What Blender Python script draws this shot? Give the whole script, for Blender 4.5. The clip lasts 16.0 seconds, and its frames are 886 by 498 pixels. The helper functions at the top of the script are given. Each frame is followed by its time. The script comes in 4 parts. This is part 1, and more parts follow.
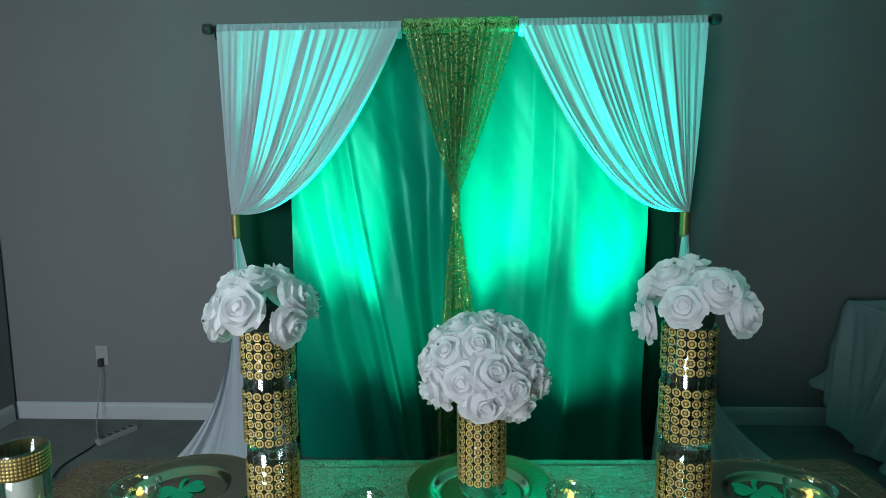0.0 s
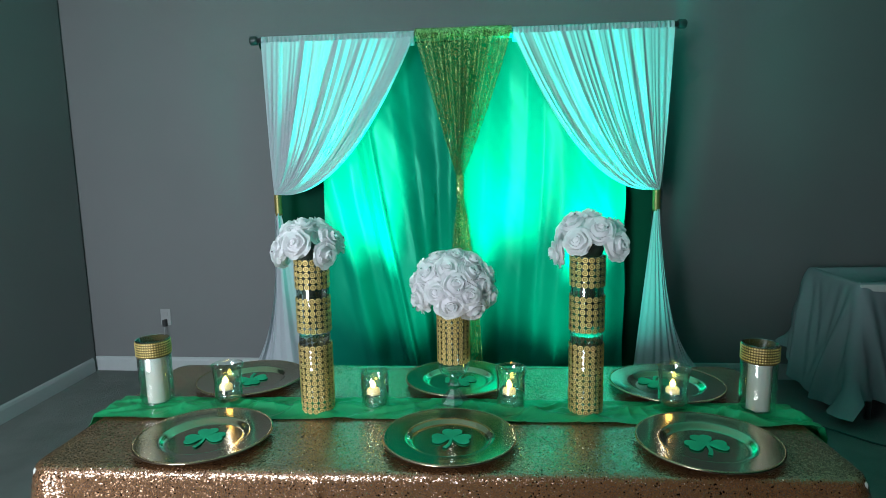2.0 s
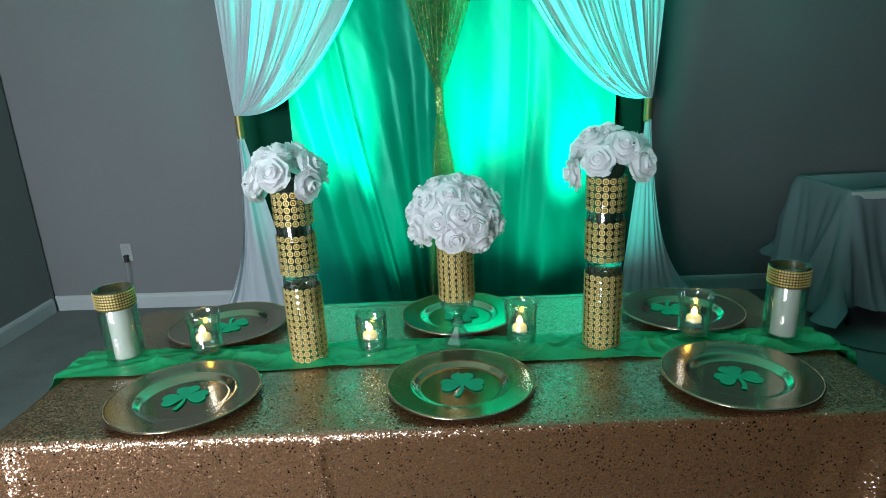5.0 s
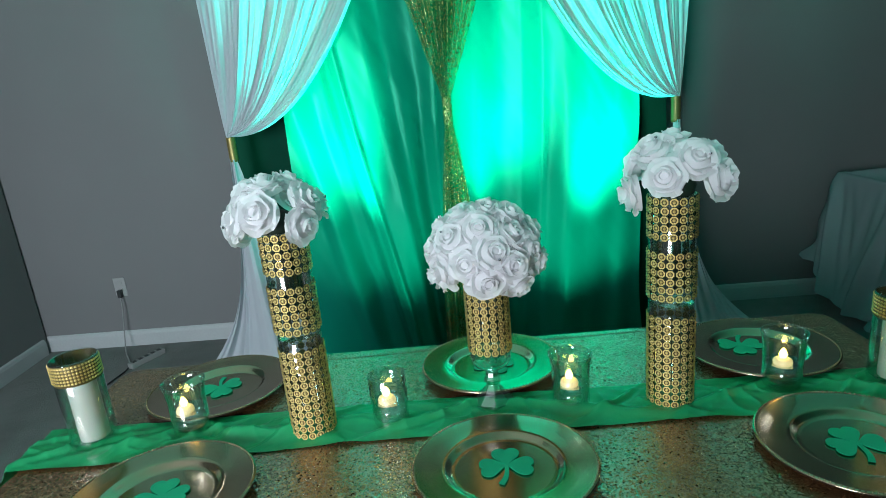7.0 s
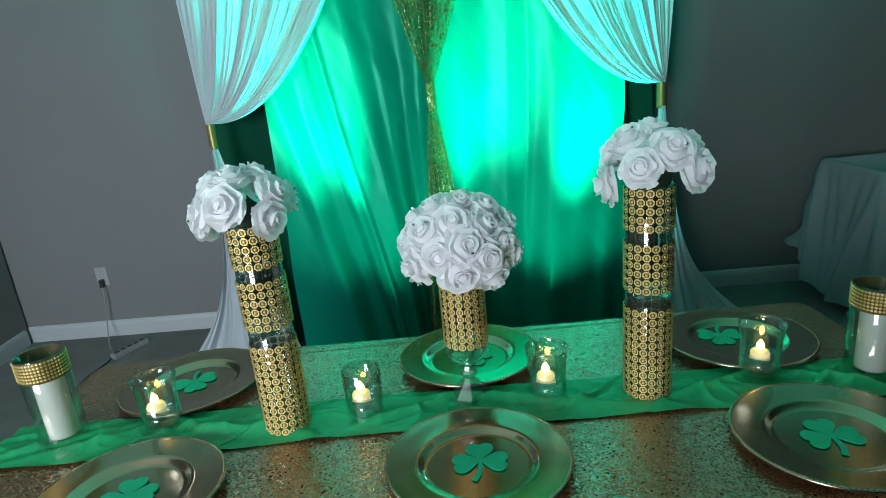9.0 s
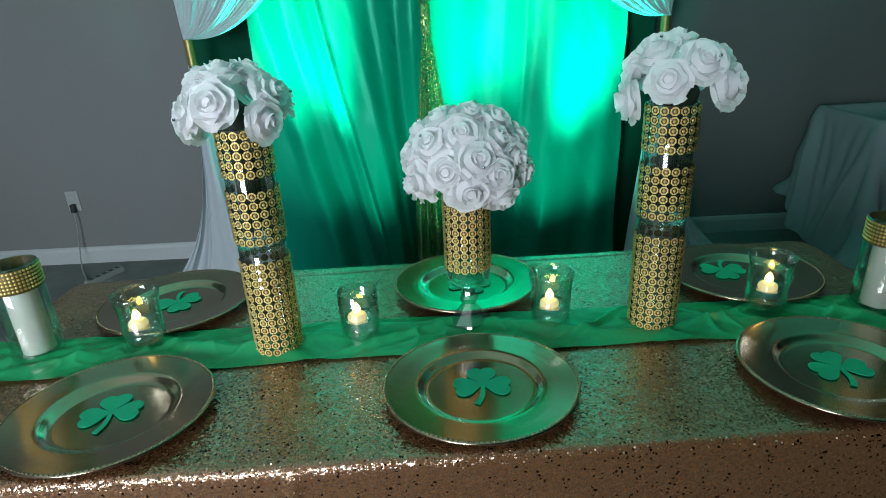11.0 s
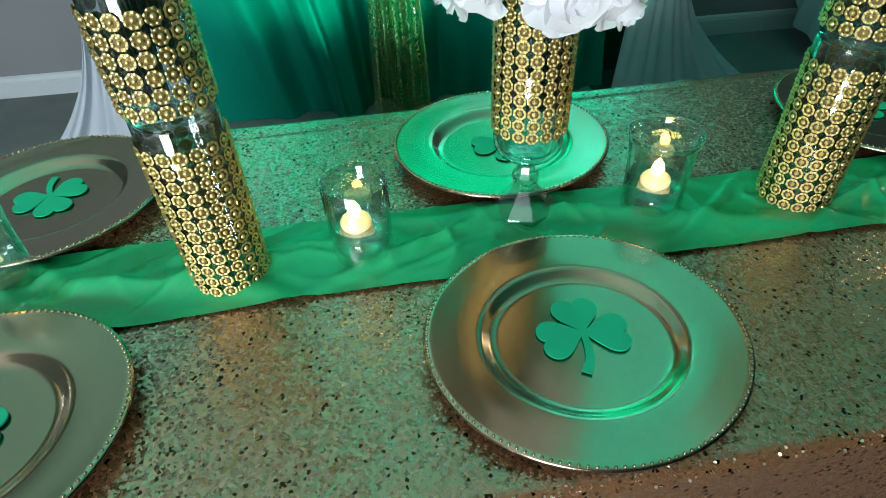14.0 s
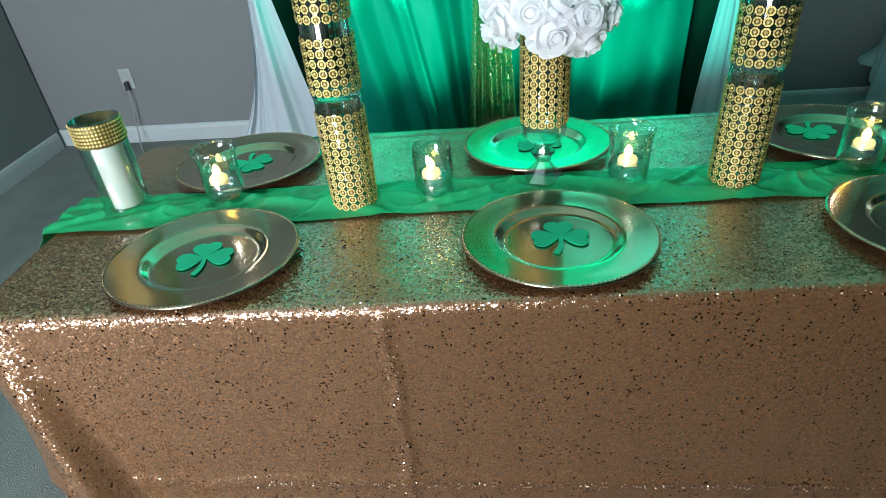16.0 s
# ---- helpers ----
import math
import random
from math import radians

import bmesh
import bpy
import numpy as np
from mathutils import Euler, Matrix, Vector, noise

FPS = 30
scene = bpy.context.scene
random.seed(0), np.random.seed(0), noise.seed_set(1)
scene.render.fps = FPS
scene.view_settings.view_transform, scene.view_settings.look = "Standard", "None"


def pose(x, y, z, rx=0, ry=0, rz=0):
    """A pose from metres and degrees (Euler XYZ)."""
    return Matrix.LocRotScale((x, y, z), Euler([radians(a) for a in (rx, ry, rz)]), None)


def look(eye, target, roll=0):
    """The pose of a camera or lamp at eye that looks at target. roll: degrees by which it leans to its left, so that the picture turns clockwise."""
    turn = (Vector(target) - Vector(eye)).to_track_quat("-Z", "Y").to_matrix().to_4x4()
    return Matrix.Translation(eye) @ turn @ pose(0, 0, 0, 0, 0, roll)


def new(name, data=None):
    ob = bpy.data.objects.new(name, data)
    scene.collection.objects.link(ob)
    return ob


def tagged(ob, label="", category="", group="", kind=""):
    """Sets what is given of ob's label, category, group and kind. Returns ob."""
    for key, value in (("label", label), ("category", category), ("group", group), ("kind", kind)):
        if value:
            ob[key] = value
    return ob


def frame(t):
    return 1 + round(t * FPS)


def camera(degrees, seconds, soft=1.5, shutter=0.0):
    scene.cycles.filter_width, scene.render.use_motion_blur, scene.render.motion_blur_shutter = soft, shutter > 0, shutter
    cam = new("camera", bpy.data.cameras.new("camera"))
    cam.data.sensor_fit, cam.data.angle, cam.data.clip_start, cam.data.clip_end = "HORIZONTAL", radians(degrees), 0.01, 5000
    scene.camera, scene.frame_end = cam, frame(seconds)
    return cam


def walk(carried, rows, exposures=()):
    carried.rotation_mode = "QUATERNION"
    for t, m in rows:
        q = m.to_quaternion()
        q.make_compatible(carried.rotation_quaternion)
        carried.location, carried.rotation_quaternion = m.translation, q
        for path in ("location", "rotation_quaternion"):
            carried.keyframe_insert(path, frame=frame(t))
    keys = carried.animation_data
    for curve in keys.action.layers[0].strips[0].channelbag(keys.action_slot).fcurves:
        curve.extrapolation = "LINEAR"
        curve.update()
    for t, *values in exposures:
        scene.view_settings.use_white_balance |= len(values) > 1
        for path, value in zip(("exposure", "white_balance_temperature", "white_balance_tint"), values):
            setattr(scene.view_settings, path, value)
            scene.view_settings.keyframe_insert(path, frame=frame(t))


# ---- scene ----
cam = camera(74.4, 16.0, soft=0.65)
PATH = [
    (0, (-0.069, -0.9, 1.4), (-0.052, 1.084, 1.154), -0.5),
    (0.5, (0.008, -1.193, 1.395), (0.024, 0.789, 1.129), -3.9),
    (1, (0.066, -1.378, 1.397), (-0.048, 0.588, 1.05), -2.2),
    (1.5, (0.107, -1.427, 1.374), (0.019, 0.542, 1.034), 0.3),
    (2, (0.045, -1.411, 1.385), (-0.038, 0.567, 1.099), -1.1),
    (2.5, (-0.095, -1.315, 1.371), (0.021, 0.614, 0.853), -1.9),
    (3, (-0.118, -1.289, 1.374), (0.102, 0.634, 0.872), 0.9),
    (3.5, (-0.112, -1.274, 1.376), (0.113, 0.647, 0.87), 0.2),
    (4, (-0.083, -1.257, 1.37), (0.157, 0.65, 0.814), -0.3),
    (4.5, (-0.052, -1.244, 1.374), (0.112, 0.664, 0.796), -1.5),
    (5, (-0.039, -1.234, 1.38), (-0.016, 0.684, 0.814), -2.6),
    (5.2, (-0.034, -1.225, 1.381), (-0.045, 0.695, 0.822), -2.5),
    (7.3, (-0.093, -0.956, 1.377), (-0.057, 0.973, 0.848), -6.4),
    (7.5, (-0.108, -0.952, 1.377), (-0.045, 0.978, 0.854), -6.7),
    (8, (-0.087, -0.943, 1.374), (-0.021, 0.965, 0.781), -4.5),
    (8.5, (-0.048, -0.949, 1.376), (-0.003, 0.958, 0.776), -4.4),
    (8.7, (-0.037, -0.954, 1.381), (-0.009, 0.958, 0.793), -5.5),
    (10.8, (-0.08, -0.914, 1.331), (-0.006, 0.951, 0.613), -3.2),
    (11, (-0.087, -0.908, 1.32), (0.0, 0.935, 0.55), -2.9),
    (11.5, (-0.098, -0.904, 1.322), (-0.008, 0.921, 0.509), -5.5),
    (12, (-0.137, -0.889, 1.311), (0.013, 0.89, 0.41), -6.8),
    (12.5, (-0.168, -0.869, 1.288), (-0.11, 0.872, 0.306), -6.1),
    (13, (-0.191, -0.692, 1.237), (-0.204, 0.974, 0.131), -7.7),
    (13.5, (-0.185, -0.504, 1.201), (0.054, 1.012, -0.081), -1.7),
    (14, (-0.191, -0.484, 1.205), (0.045, 1.003, -0.111), -2.6),
    (14.5, (-0.261, -0.577, 1.254), (-0.054, 0.969, 0.003), -7.2),
    (15, (-0.276, -0.706, 1.302), (-0.025, 0.909, 0.15), -7.1),
    (15.5, (-0.266, -0.817, 1.286), (-0.175, 0.899, 0.262), -6.2),
    (16, (-0.152, -0.93, 1.267), (-0.228, 0.743, 0.175), -5.0),
]
walk(cam, [(t, look(eye, target, roll)) for t, eye, target, roll in PATH],
     exposures=[(0, -0.3), (0.5, -0.35), (1.0, -0.1), (1.5, 0.1), (2.5, 0.1), (3.5, -0.05), (4, -0.1), (5, 0.2), (8, 0.2), (11, 0.05), (12, 0.15), (12.5, 0.38), (13, 0.72), (14, 0.7), (15, 0.65), (16, 0.78)])

# ---------------------------------------------------------------- light
world = bpy.data.worlds.new("world")
scene.world = world
world.use_nodes = True
wn = world.node_tree
sky = wn.nodes.new("ShaderNodeTexSky")
sky.sky_type, sky.sun_disc, sky.sun_elevation, sky.sun_rotation = "NISHITA", False, radians(25), radians(250)
wn.links.new(sky.outputs[0], wn.nodes["Background"].inputs[0])
wn.nodes["Background"].inputs[1].default_value = 0.06


def lamp(name, kind, m, energy, colour, **more):
    data = bpy.data.lights.new(name, kind)
    data.energy, data.color = energy, colour
    if kind == "AREA":
        data.shape, data.size, data.size_y = "RECTANGLE", more["size"], more["size_y"]
    if kind == "SPOT":
        data.spot_size, data.spot_blend, data.shadow_soft_size = radians(more["cone"]), more["blend"], more["soft"]
    ob = new(name, data)
    ob.matrix_world = m
    return ob


WEST = -2.57          # inner face of the west wall
EAST, SOUTH, TOP = 4.9, -3.05, 2.62
WINDOW = (-2.5, -1.0, 0.75, 2.1)   # x0, x1, z0, z1 of the opening in the south wall
day = lamp("window_daylight", "AREA", look(((WINDOW[0] + WINDOW[1]) / 2, SOUTH - 0.05, 1.43), (-1.75, 2.0, 1.1)), 73, (0.80, 0.91, 1.0), size=1.4, size_y=1.25)
day.data.spread = radians(117)   # spread narrowed by hand so that the table's right end stays dim
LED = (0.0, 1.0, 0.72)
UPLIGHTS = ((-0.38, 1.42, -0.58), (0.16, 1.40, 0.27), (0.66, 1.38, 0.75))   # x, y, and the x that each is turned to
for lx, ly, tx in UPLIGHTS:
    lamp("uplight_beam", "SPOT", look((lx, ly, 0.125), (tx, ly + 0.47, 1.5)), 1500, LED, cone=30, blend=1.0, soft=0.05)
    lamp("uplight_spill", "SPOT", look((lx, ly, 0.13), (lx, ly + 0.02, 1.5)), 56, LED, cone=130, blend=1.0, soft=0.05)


# ---------------------------------------------------------------- materials
def tree(name):
    m = bpy.data.materials.new(name)
    m.use_nodes = True
    n = m.node_tree.nodes
    return m, n, m.node_tree.links, n["Principled BSDF"]


def noise_node(n, l, scale, detail=4.0, rough=0.6):
    co = n.new("ShaderNodeTexCoord")
    t = n.new("ShaderNodeTexNoise")
    t.inputs["Scale"].default_value, t.inputs["Detail"].default_value, t.inputs["Roughness"].default_value = scale, detail, rough
    l.new(co.outputs["Object"], t.inputs["Vector"])
    return t


def surface(name, dark, light, rough=0.6, metal=0.0, coarse=3.0, fine=60.0, bump=0.1, depth=0.002, **more):
    """Two colours mixed at a coarse and a fine scale, with fine relief."""
    m, n, l, b = tree(name)
    a, f = noise_node(n, l, coarse), noise_node(n, l, fine, 3.0)
    add = n.new("ShaderNodeMath")
    add.operation = "MULTIPLY_ADD"
    add.inputs[1].default_value = 0.5
    half = n.new("ShaderNodeMath")
    half.operation = "MULTIPLY"
    half.inputs[1].default_value = 0.5
    l.new(f.outputs["Fac"], half.inputs[0])
    l.new(a.outputs["Fac"], add.inputs[0])
    l.new(half.outputs[0], add.inputs[2])
    ramp = n.new("ShaderNodeValToRGB")
    ramp.color_ramp.elements[0].position, ramp.color_ramp.elements[1].position = 0.3, 0.7
    ramp.color_ramp.elements[0].color, ramp.color_ramp.elements[1].color = (*dark, 1), (*light, 1)
    l.new(add.outputs[0], ramp.inputs[0])
    l.new(ramp.outputs[0], b.inputs["Base Color"])
    rr = n.new("ShaderNodeMapRange")
    rr.inputs["To Min"].default_value, rr.inputs["To Max"].default_value = rough * 0.85, min(1, rough * 1.15)
    l.new(f.outputs["Fac"], rr.inputs["Value"])
    l.new(rr.outputs[0], b.inputs["Roughness"])
    b.inputs["Metallic"].default_value = metal
    if bump:
        bp = n.new("ShaderNodeBump")
        bp.inputs["Strength"].default_value, bp.inputs["Distance"].default_value = bump, depth
        l.new(f.outputs["Fac"], bp.inputs["Height"])
        l.new(bp.outputs[0], b.inputs["Normal"])
    for key, value in more.items():
        b.inputs[key.replace("_", " ")].default_value = value
    return m


def sequin(name, colours, scale, tilt, rough=0.28, squash=(1, 1, 1), metal=0.5, coat=0.0, specks=0.0, net=0.0):
    """Overlapping metallic discs, each with its own tilt and shade."""
    m, n, l, b = tree(name)
    co = n.new("ShaderNodeTexCoord")
    mp = n.new("ShaderNodeMapping")
    mp.inputs["Scale"].default_value = squash
    v = n.new("ShaderNodeTexVoronoi")
    v.inputs["Scale"].default_value = scale
    l.new(co.outputs["Object"], mp.inputs[0])
    l.new(mp.outputs[0], v.inputs["Vector"])
    sep = n.new("ShaderNodeSeparateColor")
    l.new(v.outputs["Color"], sep.inputs[0])
    ramp = n.new("ShaderNodeValToRGB")
    cr = ramp.color_ramp
    for k, (p, c) in enumerate(colours):
        e = cr.elements[k] if k < 2 else cr.elements.new(p)
        e.position, e.color = p, (*c, 1)
    big = noise_node(n, l, 2.2, 3.0)
    mixf = n.new("ShaderNodeMath")
    mixf.operation = "MULTIPLY_ADD"
    mixf.inputs[1].default_value = 0.75
    off = n.new("ShaderNodeMath")
    off.operation = "MULTIPLY"
    off.inputs[1].default_value = 0.25
    l.new(big.outputs["Fac"], off.inputs[0])
    l.new(sep.outputs[0], mixf.inputs[0])
    l.new(off.outputs[0], mixf.inputs[2])
    l.new(mixf.outputs[0], ramp.inputs[0])
    colour = ramp.outputs[0]
    if specks:
        # sequins that have turned over show dark, in loose drifts
        drift = noise_node(n, l, 16.0, 4.0, 0.7)
        lim = n.new("ShaderNodeMath")
        lim.operation, lim.inputs[1].default_value, lim.inputs[2].default_value = "MULTIPLY_ADD", 4.0 * specks, -1.5 * specks
        l.new(drift.outputs["Fac"], lim.inputs[0])
        less = n.new("ShaderNodeMath")
        less.operation = "LESS_THAN"
        l.new(sep.outputs[1], less.inputs[0])
        l.new(lim.outputs[0], less.inputs[1])
        mx = n.new("ShaderNodeMix")
        mx.data_type = "RGBA"
        l.new(less.outputs[0], mx.inputs[0])
        l.new(colour, mx.inputs[6])
        mx.inputs[7].default_value = (0.04, 0.022, 0.012, 1)
        colour = mx.outputs[2]
        bare = n.new("ShaderNodeMath")
        bare.operation, bare.inputs[1].default_value, bare.inputs[2].default_value = "MULTIPLY_ADD", -coat, coat
        l.new(less.outputs[0], bare.inputs[0])
        l.new(bare.outputs[0], b.inputs["Coat Weight"])
        full = n.new("ShaderNodeMath")
        full.operation, full.inputs[1].default_value = "MAXIMUM", metal
        l.new(less.outputs[0], full.inputs[0])
        l.new(full.outputs[0], b.inputs["Metallic"])
    l.new(colour, b.inputs["Base Color"])
    geo = n.new("ShaderNodeNewGeometry")
    sub = n.new("ShaderNodeVectorMath")
    sub.operation = "SUBTRACT"
    sub.inputs[1].default_value = (0.5, 0.5, 0.5)
    mul = n.new("ShaderNodeVectorMath")
    mul.operation = "SCALE"
    mul.inputs["Scale"].default_value = tilt
    plus = n.new("ShaderNodeVectorMath")
    plus.operation = "ADD"
    norm = n.new("ShaderNodeVectorMath")
    norm.operation = "NORMALIZE"
    l.new(v.outputs["Color"], sub.inputs[0])
    l.new(sub.outputs[0], mul.inputs[0])
    l.new(mul.outputs[0], plus.inputs[0])
    l.new(geo.outputs["Normal"], plus.inputs[1])
    l.new(plus.outputs[0], norm.inputs[0])
    bp = n.new("ShaderNodeBump")
    bp.inputs["Strength"].default_value, bp.inputs["Distance"].default_value = 0.35, 0.001
    bp.invert = True
    l.new(v.outputs["Distance"], bp.inputs["Height"])
    l.new(norm.outputs[0], bp.inputs["Normal"])
    l.new(bp.outputs[0], b.inputs["Normal"])
    b.inputs["Metallic"].default_value, b.inputs["Roughness"].default_value = metal, rough
    b.inputs["IOR"].default_value = 1.9
    b.inputs["Coat Weight"].default_value, b.inputs["Coat Roughness"].default_value, b.inputs["Coat IOR"].default_value = coat, 0.16, 1.9
    l.new(norm.outputs[0], b.inputs["Coat Normal"])
    if net:
        # open net between the sequins
        gap = n.new("ShaderNodeMath")
        gap.operation, gap.inputs[1].default_value = "LESS_THAN", net
        l.new(sep.outputs[2], gap.inputs[0])
        t, mix = n.new("ShaderNodeBsdfTransparent"), n.new("ShaderNodeMixShader")
        t.inputs[0].default_value = (0.80, 0.86, 0.62, 1)
        l.new(gap.outputs[0], mix.inputs[0])
        l.new(b.outputs[0], mix.inputs[1])
        l.new(t.outputs[0], mix.inputs[2])
        l.new(mix.outputs[0], n["Material Output"].inputs[0])
    return m


def glass(name, colour=(1, 1, 1), ior=1.45):
    m, n, l, b = tree(name)
    b.inputs["Base Color"].default_value = (*colour, 1)
    b.inputs["Transmission Weight"].default_value, b.inputs["Roughness"].default_value, b.inputs["IOR"].default_value = 1.0, 0.01, ior
    return m


def thin_glass(name, tint, base=0.12, gain=0.9):
    """A thin clear wall: it lets light pass and gleams at a slant."""
    m, n, l, b = tree(name)
    n.remove(b)
    t, g, f, mix = n.new("ShaderNodeBsdfTransparent"), n.new("ShaderNodeBsdfGlossy"), n.new("ShaderNodeLayerWeight"), n.new("ShaderNodeMixShader")
    t.inputs[0].default_value = (*tint, 1)
    g.inputs["Roughness"].default_value = 0.03
    f.inputs[0].default_value = 0.5
    p, k = n.new("ShaderNodeMath"), n.new("ShaderNodeMath")
    p.operation, k.operation = "POWER", "MULTIPLY_ADD"
    p.inputs[1].default_value, k.inputs[1].default_value, k.inputs[2].default_value = 2.4, gain, base
    l.new(f.outputs["Facing"], p.inputs[0])
    l.new(p.outputs[0], k.inputs[0])
    l.new(k.outputs[0], mix.inputs[0])
    l.new(t.outputs[0], mix.inputs[1])
    l.new(g.outputs[0], mix.inputs[2])
    l.new(mix.outputs[0], n["Material Output"].inputs[0])
    return m


def sheer(name, colour, through_part):
    """Thin white cloth that lets some light through."""
    m = surface(name, tuple(c * 0.93 for c in colour), colour, 0.75, 0, 2.5, 420, 0.12, 0.0006)
    n, l = m.node_tree.nodes, m.node_tree.links
    b, out = n["Principled BSDF"], n["Material Output"]
    t = n.new("ShaderNodeBsdfTranslucent")
    t.inputs[0].default_value = (*colour, 1)
    mix = n.new("ShaderNodeMixShader")
    mix.inputs[0].default_value = through_part
    l.new(b.outputs[0], mix.inputs[1])
    l.new(t.outputs[0], mix.inputs[2])
    l.new(mix.outputs[0], out.inputs[0])
    return m


def glowing(name, colour, strength):
    m, n, l, b = tree(name)
    b.inputs["Base Color"].default_value = (*colour, 1)
    b.inputs["Emission Color"].default_value = (*colour, 1)
    b.inputs["Emission Strength"].default_value = strength
    return m


WALL = surface("grey_wall_paint", (0.145, 0.145, 0.147), (0.170, 0.170, 0.172), 0.8, 0, 1.2, 160, 0.18, 0.0015)
CEILING = surface("white_ceiling_paint", (0.74, 0.74, 0.74), (0.80, 0.80, 0.80), 0.9, 0, 1.5, 90, 0.3, 0.003)
TRIM = surface("white_trim_paint", (0.37, 0.38, 0.39), (0.43, 0.44, 0.45), 0.45, 0, 3, 80, 0.05)
CARPET = surface("grey_carpet", (0.12, 0.118, 0.115), (0.25, 0.245, 0.24), 0.95, 0, 3.5, 260, 1.0, 0.008)
SATIN = surface("emerald_satin", (0.0, 0.135, 0.09), (0.001, 0.17, 0.115), 0.34, 0, 2.0, 500, 0.05, 0.0005, Specular_Tint=(0.12, 0.85, 0.55, 1))
# darker copy of the satin: the shade is put into its colour
SATIN_SHADED = surface("dark_green_cloth", (0.0, 0.035, 0.02), (0.0, 0.05, 0.028), 0.75, 0, 2.0, 500, 0.05, 0.0005, Specular_IOR_Level=0.12)
RUNNER = surface("green_satin_runner", (0.004, 0.25, 0.085), (0.016, 0.34, 0.125), 0.33, 0, 4, 500, 0.05, 0.0004)
WHITE_CLOTH = sheer("white_sheer_cloth", (0.55, 0.58, 0.63), 0.30)
SIDE_CLOTH = sheer("pale_organza_cloth", (0.30, 0.34, 0.37), 0.25)
ROSE_GOLD = sequin("rose_gold_sequins", [(0.0, (0.05, 0.022, 0.010)), (1.0, (0.66, 0.42, 0.26)), (0.17, (0.22, 0.095, 0.038)), (0.86, (0.37, 0.175, 0.075))], 320, 0.42, 0.24, coat=0.68, specks=0.055)
GOLD_SEQUIN = sequin("gold_sequins", [(0.0, (0.07, 0.07, 0.014)), (1.0, (0.95, 0.88, 0.42)), (0.5, (0.46, 0.42, 0.14))], 230, 0.9, 0.22, metal=0.7, coat=0.5, net=0.45)
GOLD = surface("bright_gold_plastic", (0.66, 0.48, 0.17), (0.86, 0.66, 0.29), 0.36, 1.0, 30, 300, 0.05)
# dark gold: the dimness of the gaps is put into the colour
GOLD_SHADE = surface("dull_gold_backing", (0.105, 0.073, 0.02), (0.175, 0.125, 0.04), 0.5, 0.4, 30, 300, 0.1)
GOLD_BAND = surface("antique_gold_ribbon", (0.20, 0.15, 0.05), (0.32, 0.245, 0.09), 0.4, 0.6, 30, 300, 0.2)
CHARGER = surface("bronze_gold_lacquer", (0.35, 0.255, 0.155), (0.42, 0.31, 0.195), 0.18, 1.0, 5, 220, 0.0, 0.0004, Coat_Weight=0.9, Coat_IOR=1.6, Coat_Roughness=0.12)
CHARGER_DARK = surface("charger_underside", (0.05, 0.035, 0.025), (0.08, 0.05, 0.035), 0.5, 0.3, 5, 120, 0.03)
BEAD = surface("pale_gold_beading", (0.28, 0.20, 0.12), (0.38, 0.29, 0.18), 0.25, 0.8, 10, 200, 0)
FOAM_GREEN = surface("green_glitter_foam", (0.0, 0.33, 0.17), (0.0, 0.42, 0.22), 0.8, 0, 20, 700, 0.3, 0.0004)
PETAL = sheer("white_foam_petal", (0.97, 0.95, 0.965), 0.48)
STEM = surface("dark_green_stem", (0.006, 0.012, 0.008), (0.015, 0.03, 0.016), 0.5, 0, 20, 200, 0.1)
THIN_GLASS = thin_glass("clear_thin_glass", (0.93, 0.97, 0.96))
CUT_GLASS = thin_glass("cut_glass", (0.80, 0.95, 0.93), 0.28, 0.7)
WATER = thin_glass("water", (0.88, 0.97, 0.97), 0.15, 0.8)
WAX = surface("ivory_wax", (0.58, 0.56, 0.50), (0.66, 0.64, 0.57), 0.5, 0, 8, 120, 0.05, Subsurface_Weight=0.15)
TEA_WAX = surface("lit_cream_plastic", (0.80, 0.70, 0.45), (0.86, 0.77, 0.52), 0.45, 0, 20, 120, 0.03, Emission_Color=(1.0, 0.70, 0.26, 1), Emission_Strength=0.55)
FLAME = glowing("candle_flame", (1.0, 0.60, 0.12), 15.0)
CRYSTAL = surface("crystal_stud", (0.35, 0.36, 0.4), (0.75, 0.76, 0.8), 0.1, 0.9, 300, 900, 0)
BLACK = surface("black_plastic", (0.012, 0.012, 0.013), (0.025, 0.025, 0.027), 0.45, 0, 10, 200, 0.05)
STEEL = surface("grey_steel_pipe", (0.30, 0.31, 0.32), (0.42, 0.43, 0.44), 0.35, 0.9, 8, 150, 0.03)
PLASTIC = surface("white_plastic", (0.22, 0.22, 0.215), (0.28, 0.28, 0.275), 0.4, 0, 8, 150, 0.03)
PALE_CORD = surface("grey_cord", (0.20, 0.20, 0.20), (0.28, 0.28, 0.28), 0.5, 0, 8, 150, 0.03)
WOOD_TOP = surface("folding_table_top", (0.55, 0.55, 0.53), (0.62, 0.62, 0.6), 0.6, 0, 4, 90, 0.1)
DAY_GLASS = glass("window_glass")
OUTLET = surface("grey_outlet_plastic", (0.27, 0.27, 0.27), (0.33, 0.33, 0.33), 0.5, 0, 8, 150, 0.03)


# ---------------------------------------------------------------- mesh helpers
def part(name, bm, material, parent=None, label="", smooth=True):
    me = bpy.data.meshes.new(name)
    bm.normal_update()
    bm.to_mesh(me)
    bm.free()
    me.materials.append(material)
    if smooth:
        for p in me.polygons:
            p.use_smooth = True
    ob = new(name, me)
    ob.parent = parent
    if label:
        tagged(ob, label)
    return ob


